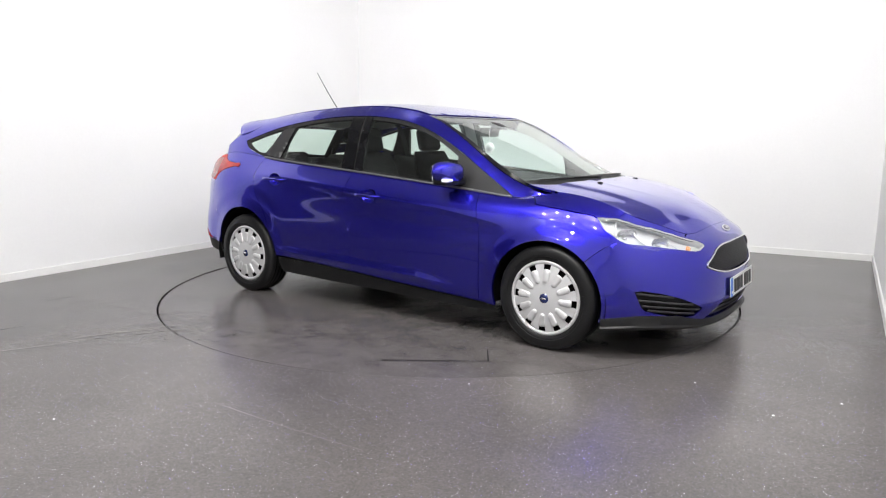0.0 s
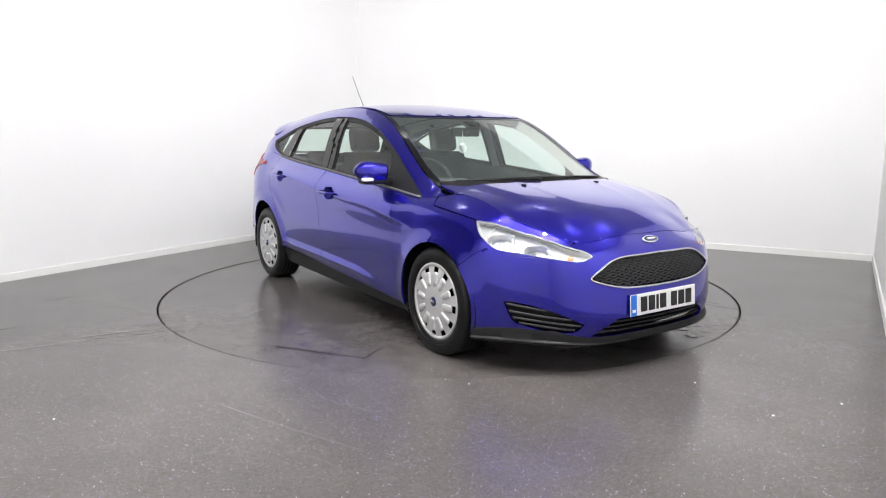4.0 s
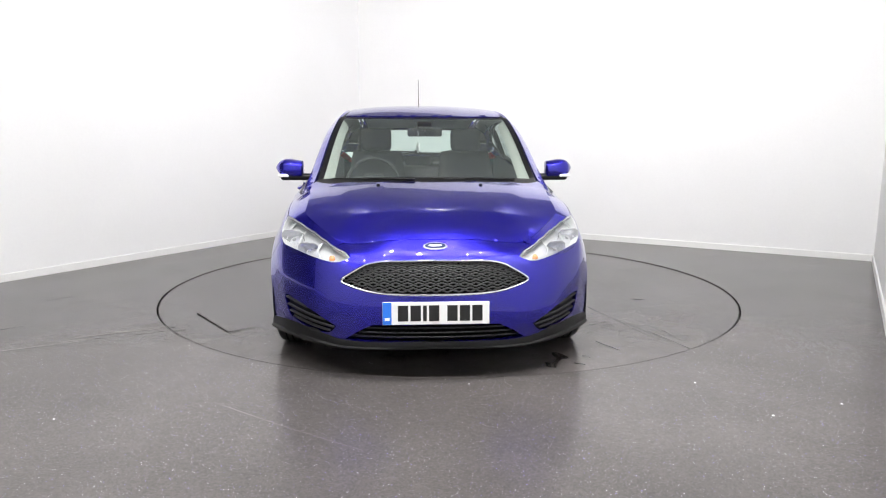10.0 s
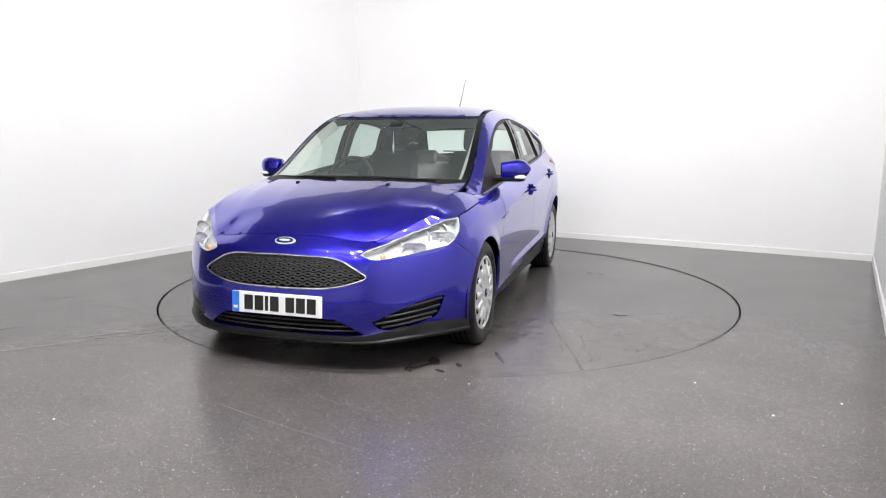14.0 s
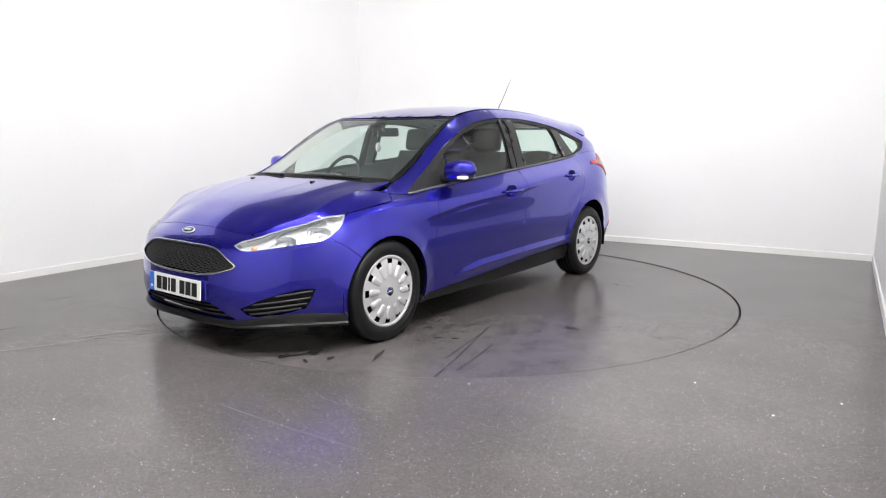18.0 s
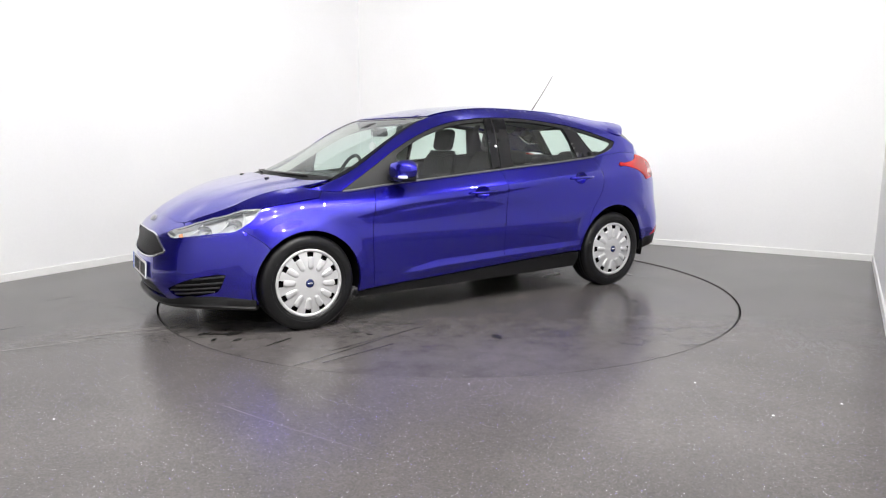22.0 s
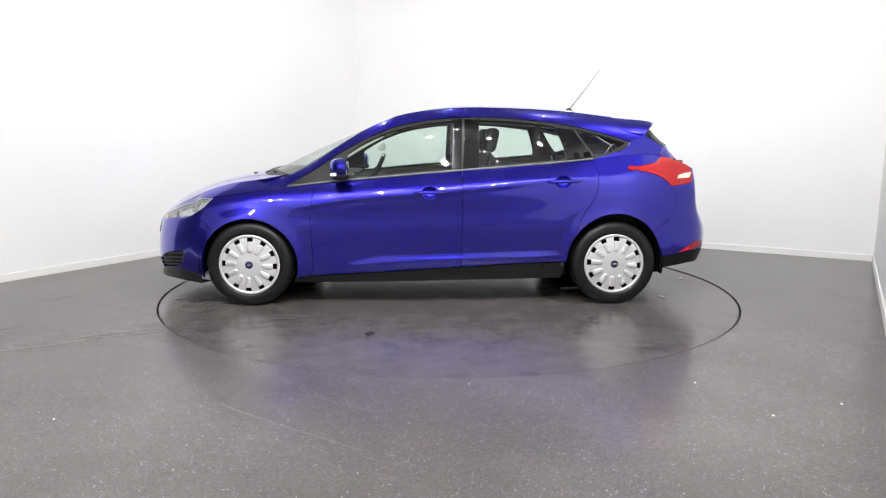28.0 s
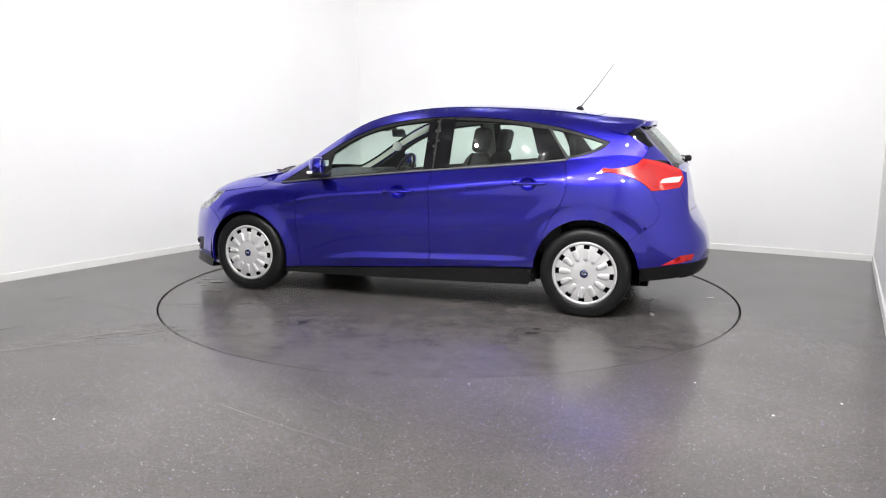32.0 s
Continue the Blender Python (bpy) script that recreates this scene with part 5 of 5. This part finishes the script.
    part("parcel_shelf", box(0.62, 1.15, 0.03, (-1.5, 0, 0.95), 0.01), DASH, car, "dark parcel shelf")


car = tagged(new("hatchback_car"), "metallic blue five-door hatchback parked on the turntable", "car")
build_body(car)
build_lamps(car)
for s in (1, -1):
    build_mirror(car, s)
build_trim(car)
build_cabin(car)
for x, s in WHEELS:
    build_wheel(car, x, s)

# ---- the room ----
ROOM = pose(0, 0, 0, 0, 0, ROOM_TURN)
LEFT, RIGHT, BACK, FRONT = -3.28, 3.085, 3.16, -5.45
RADIUS = 2.231
RISE = 0.005   # the floor stands this much over the turntable


def room_box(name, x0, x1, y0, y1, z0, z1, mat, label, bevel=0.0):
    bm = box(x1 - x0, y1 - y0, z1 - z0, ((x0 + x1) / 2, (y0 + y1) / 2, (z0 + z1) / 2), bevel, 1)
    bm.transform(ROOM)
    return tagged(part(name, bm, mat, None, smooth=False), label, kind="structure")


T = 0.15
NEAR = -2.3   # from here towards the camera an unseen dark wall stands for a dark opening
room_box("unseen_dark_left", LEFT - T, LEFT, FRONT - T, NEAR, -0.05, CEILING, UNSEEN_DARK_WALL, "unseen dark wall beside the camera, added so the car's side reflects dark")
room_box("wall_left", LEFT - T, LEFT, NEAR, BACK + T, -0.05, CEILING, WALL, "plain white painted studio wall")
room_box("wall_back", LEFT, RIGHT, BACK, BACK + T, -0.05, CEILING, WALL, "plain white painted studio wall")
room_box("wall_right", RIGHT, RIGHT + T, FRONT - T, BACK + T, -0.05, CEILING, WALL, "plain white painted studio wall")
room_box("wall_front", LEFT, RIGHT, FRONT - T, FRONT, -0.05, CEILING, WALL, "plain white painted studio wall")
room_box("ceiling", LEFT - T, RIGHT + T, FRONT - T, BACK + T, CEILING, CEILING + 0.1, CEIL, "grey painted studio ceiling")
room_box("baseboard_left", LEFT, LEFT + 0.016, FRONT, BACK, 0.0, 0.072, SKIRT, "white gloss skirting board along the wall", 0.004)
room_box("baseboard_back", LEFT + 0.016, RIGHT - 0.016, BACK - 0.016, BACK, 0.0, 0.072, SKIRT, "white gloss skirting board along the wall", 0.004)
room_box("baseboard_right", RIGHT - 0.016, RIGHT, FRONT, BACK, 0.0, 0.072, SKIRT, "white gloss skirting board along the wall", 0.004)

# floor: one sheet with a round opening for the turntable
corner = [ROOM @ Vector(c) for c in ((RIGHT + T, BACK + T, 0), (LEFT - T, BACK + T, 0), (LEFT - T, FRONT - T, 0), (RIGHT + T, FRONT - T, 0))]


def edge_hit(a):
    """Where a ray from the turntable's middle meets the room's outline."""
    d = Vector((math.cos(a), math.sin(a), 0))
    best = 99.0
    for p, q in zip(corner, corner[1:] + corner[:1]):
        e = q - p
        det = d.x * -e.y + d.y * e.x
        if abs(det) > 1e-9:
            t, u = (p.x * -e.y + p.y * e.x) / det, (d.x * p.y - d.y * p.x) / det
            if t > 0 and -1e-6 <= u <= 1 + 1e-6:
                best = min(best, t)
    return d * best


N_RING = 192
angles = [2 * math.pi * i / N_RING for i in range(N_RING)]
angles = sorted(angles + [math.atan2(c.y, c.x) % (2 * math.pi) for c in corner])
verts, faces, n = [], [], len(angles)
for a in angles:
    d = Vector((math.cos(a), math.sin(a), 0))
    for p in (d * (RADIUS + 0.006) + Vector((0, 0, -0.05)), d * (RADIUS + 0.006) + Vector((0, 0, RISE)), edge_hit(a) + Vector((0, 0, RISE))):
        verts.append(p)
for i in range(n):
    j = (i + 1) % n
    for k in range(2):
        faces.append((i * 3 + k, i * 3 + k + 1, j * 3 + k + 1, j * 3 + k))
bm = pydata(verts, faces)
bmesh.ops.recalc_face_normals(bm, faces=bm.faces[:])
for f in bm.faces:
    if f.normal.z < -0.5:
        f.normal_flip()
tagged(part("floor", bm, FLOOR, None, smooth=False), "dark brown-grey speckled vinyl floor with a soft sheen", kind="structure")
room_box("floor_pit", -2.4, 2.4, -2.4, 2.4, -0.12, -0.05, DARK, "dark pit under the turntable")

turntable = tagged(new("turntable"), "round vehicle turntable covered in dark speckled vinyl, flush with the floor", "turntable")
part("disc", lathe([(0.0, 0.0), (1.0, 0.0), (RADIUS - 0.010, 0.0), (RADIUS - 0.010, -0.045)], 192, "z"), TABLE, turntable, angle=30)
part("edge_trim", lathe([(RADIUS - 0.0095, -0.04), (RADIUS - 0.0095, -0.0015), (RADIUS - 0.004, -0.003), (RADIUS - 0.003, -0.04)], 192, "z"), SEAL, turntable, "dark rubber edge of the turntable")


def strip(name, points, width, mat, parent, label="", z=0.0012):
    """A thin flat mark lying on the floor."""
    p = np.asarray(points, float)
    d = np.gradient(p, axis=0)
    d /= np.linalg.norm(d, axis=1)[:, None]
    nrm = np.stack([-d[:, 1], d[:, 0]], 1)
    w = width * 0.5 * np.linspace(1, 0.55, len(p))[:, None]
    verts = [(*q, z) for q in np.concatenate([p + nrm * w, p - nrm * w])]
    k = len(p)
    bm = pydata(verts, [(i, i + 1, k + i + 1, k + i) for i in range(k - 1)])
    for f in bm.faces:
        if f.normal.z < 0:
            f.normal_flip()
    bm.normal_update()
    return part(name, bm, mat, parent, label, smooth=False)


strip("hatch_line", [(0.838, -1.80), (1.08, -1.635), (1.32, -1.47)], 0.012, DARK, turntable, "dark seam of a floor hatch", 0.004)
strip("hatch_line", [(1.32, -1.47), (1.26, -1.38), (1.205, -1.295)], 0.011, DARK, turntable, "dark seam of a floor hatch", 0.004)
tagged(strip("floor_scratch", [(-2.99, -0.60), (-2.92, -0.52), (-2.86, -0.445)], 0.007, SCRATCH, None, z=RISE + 0.0012), "dark scratch in the vinyl floor", "scratch")
tagged(strip("floor_scuff", [(-2.86, -1.41), (-2.80, -1.355), (-2.745, -1.305)], 0.012, SCUFF, None, z=RISE + 0.0012), "pale scuff mark on the vinyl floor", "scuff")
tagged(strip("floor_scuff", [(-2.58, -1.85), (-2.37, -1.73), (-2.17, -1.62)], 0.012, SCUFF, None, z=RISE + 0.0012), "pale scuff mark on the vinyl floor", "scuff")
for x, y, run, wide in ((-2.26, -1.56, 0.42, 0.03), (-2.10, -1.45, 0.34, 0.022), (-2.30, -1.66, 0.30, 0.018), (-1.93, -1.48, 0.26, 0.016)):
    tagged(strip("floor_scuff", bend([(x, y), (x + run * 0.5, y + run * 0.27), (x + run, y + run * 0.50)], 8), wide, FAINT, None, z=RISE + 0.0016), "broad faint scuff mark on the vinyl floor", "scuff")

def blob(name, cx, cy, rx, ry, turn, mat, parent, label, seed, z=0.0014):
    """An irregular flat patch on the floor."""
    rnd = random.Random(seed)
    k, amp = 22, [rnd.uniform(0.55, 1.25) for _ in range(8)]
    c, s = math.cos(radians(turn)), math.sin(radians(turn))
    verts = []
    for i in range(k):
        a = 2 * math.pi * i / k
        u = a / (2 * math.pi) * 8
        w = amp[int(u) % 8] * (1 - u % 1) + amp[(int(u) + 1) % 8] * (u % 1)
        x, y = rx * w * math.cos(a), ry * w * math.sin(a)
        verts.append((cx + c * x - s * y, cy + s * x + c * y, z))
    return part(name, pydata(verts, [tuple(range(k))]), mat, parent, label, smooth=False)


for i, (cx, cy, rx, ry, turn) in enumerate(((1.985, 0.465, 0.10, 0.022, 150), (1.92, 0.65, 0.035, 0.02, 30), (1.725, 0.83, 0.11, 0.016, 25), (1.09, 0.68, 0.04, 0.02, 140), (0.95, 0.76, 0.035, 0.018, 140),
                                            (1.19, 0.96, 0.035, 0.02, 120), (1.24, 0.87, 0.03, 0.015, 140), (2.04, 0.58, 0.04, 0.016, 60), (2.06, 0.42, 0.05, 0.03, 20), (0.845, 0.87, 0.05, 0.014, 150),
                                            (-0.94, 1.17, 0.045, 0.02, 10), (-0.95, 1.07, 0.035, 0.02, 40), (0.54, 1.42, 0.05, 0.03, 80), (1.90, 0.50, 0.06, 0.035, 20))):
    blob("oil_stain", cx, cy, rx, ry, turn, WET, turntable, "dark damp patch on the vinyl", 40 + i, 0.0014 + 0.0002 * i)
for i, (cx, cy, rx, ry, turn) in enumerate(((-1.02, 0.115, 0.10, 0.03, 10), (-1.12, 0.09, 0.05, 0.025, 60), (-1.61, -0.04, 0.05, 0.012, 30), (-1.64, 0.45, 0.05, 0.014, 100), (-1.40, 0.03, 0.05, 0.012, 10), (-2.04, -0.23, 0.045, 0.01, 40))):
    blob("water_mark", cx, cy, rx, ry, turn, SPLASH, turntable, "pale dried splash on the vinyl", 70 + i, 0.0045 + 0.0002 * i)
for pts in (((1.80, 1.29), (1.50, 1.20), (1.15, 1.08), (0.85, 0.98)), ((1.64, 1.32), (1.40, 1.27), (1.15, 1.21))):
    strip("tyre_streak", bend(pts, 14), 0.018, STREAK, turntable, "faint dark rubber streak")
strip("tyre_streak", bend([(1.52, 1.15), (1.1, 1.05), (0.70, 0.95)], 12), 0.010, STREAK, turntable, "faint dark rubber streak", 0.0018)
tagged(strip("floor_scuff", bend([(-1.07, -2.58), (-0.64, -2.87), (-0.33, -3.06)], 12), 0.004, FAINT, None, z=RISE + 0.0012), "faint pale scuff line on the vinyl floor", "scuff")
for i, (x, y) in enumerate(((0.106, -2.326), (1.43, -2.70), (1.232, -2.294), (-1.511, -1.716), (-1.696, -2.782), (1.807, -2.564))):
    tagged(blob("paper_crumb", x, y, 0.006, 0.005, 20 * i, WHITE_PLATE, None, "", 90 + i, RISE + 0.003), "tiny pale crumb lying on the vinyl floor", "crumb", "crumbs on the floor")

# ceiling lamps: two rows of small gimbal spots, turned towards the far corner
def build_spot(at):
    lamp = tagged(new("spot_lamp"), "small round white ceiling spotlight out of view, tilted into the room, switched on", "spotlight", "studio ceiling spotlights")
    part("mount", lathe([(0.0, 0.07), (0.03, 0.068), (0.03, 0.02), (0.0, 0.018)], 20, "z"), FRAME_WHITE, lamp, "white ceiling mount")
    part("diffuser", lathe([(0.0, -0.012), (0.038, -0.012), (0.039, -0.004)], 24, "z"), SPOT_GLOW, lamp, "glowing lens", smooth=False)
    part("rim", lathe([(0.0, 0.03), (0.035, 0.025), (0.041, -0.002), (0.042, -0.02), (0.049, -0.018), (0.056, 0.0), (0.045, 0.035), (0.0, 0.045)], 28, "z"), FRAME_WHITE, lamp, "white lamp housing")
    lamp.matrix_basis = at
    return lamp


SPOTS = [(x, -3.0) for x in (-1.7, -0.9, -0.1, 0.7, 1.4)] + [(x, -4.3) for x in (-2.8, -1.9, -0.9, 0.1, 0.75)] + [(2.25, -0.9)]
FILL_WASHERS = [(-1.2, -0.2, 20), (0.0, 0.2, 6), (1.2, 0.0, -18)]   # unseen fill lamps, added and turned to the far walls to brighten them
FILL_BACK = [(-0.7, -2.4), (0.2, -2.3), (1.0, -2.5)]   # unseen fill lamps, added and turned to the wall behind the car reflects
first = build_spot(pose(*SPOTS[0], CEILING - 0.07, 46, 0, 16))
for x, y in SPOTS[1:]:
    copy_thing(first, pose(x, y, CEILING - 0.07, 46, 0, -6 if x > 0.7 else 16 if x < -0.5 else 4))
for x, y, yaw in FILL_WASHERS:
    copy_thing(first, pose(x, y, CEILING - 0.07, 66, 0, yaw))
for x, y in FILL_BACK:
    copy_thing(first, pose(x, y, CEILING - 0.07, -38, 0, 0))


# ---- what moves ----
TURN = [(0.0, -35.47), (2.0, -45.40), (3.5, -52.90), (6.0, -65.59), (8.0, -75.84), (10.0, -86.17), (12.0, -96.61), (14.0, -106.96), (17.0, -122.31), (19.0, -132.48),
        (21.0, -142.60), (23.0, -152.68), (25.0, -162.74), (27.5, -175.35), (29.0, -182.96), (30.5, -190.60), (32.0, -198.26)]


def motions():
    """The turntable carries the car round at a steady five degrees a second."""
    walk(turntable, [(t, pose(0, 0, 0, 0, 0, a)) for t, a in TURN])
    walk(car, [(t, pose(0, 0, 0, 0, 0, a) @ pose(0, CAR_Y, 0)) for t, a in TURN])


motions()
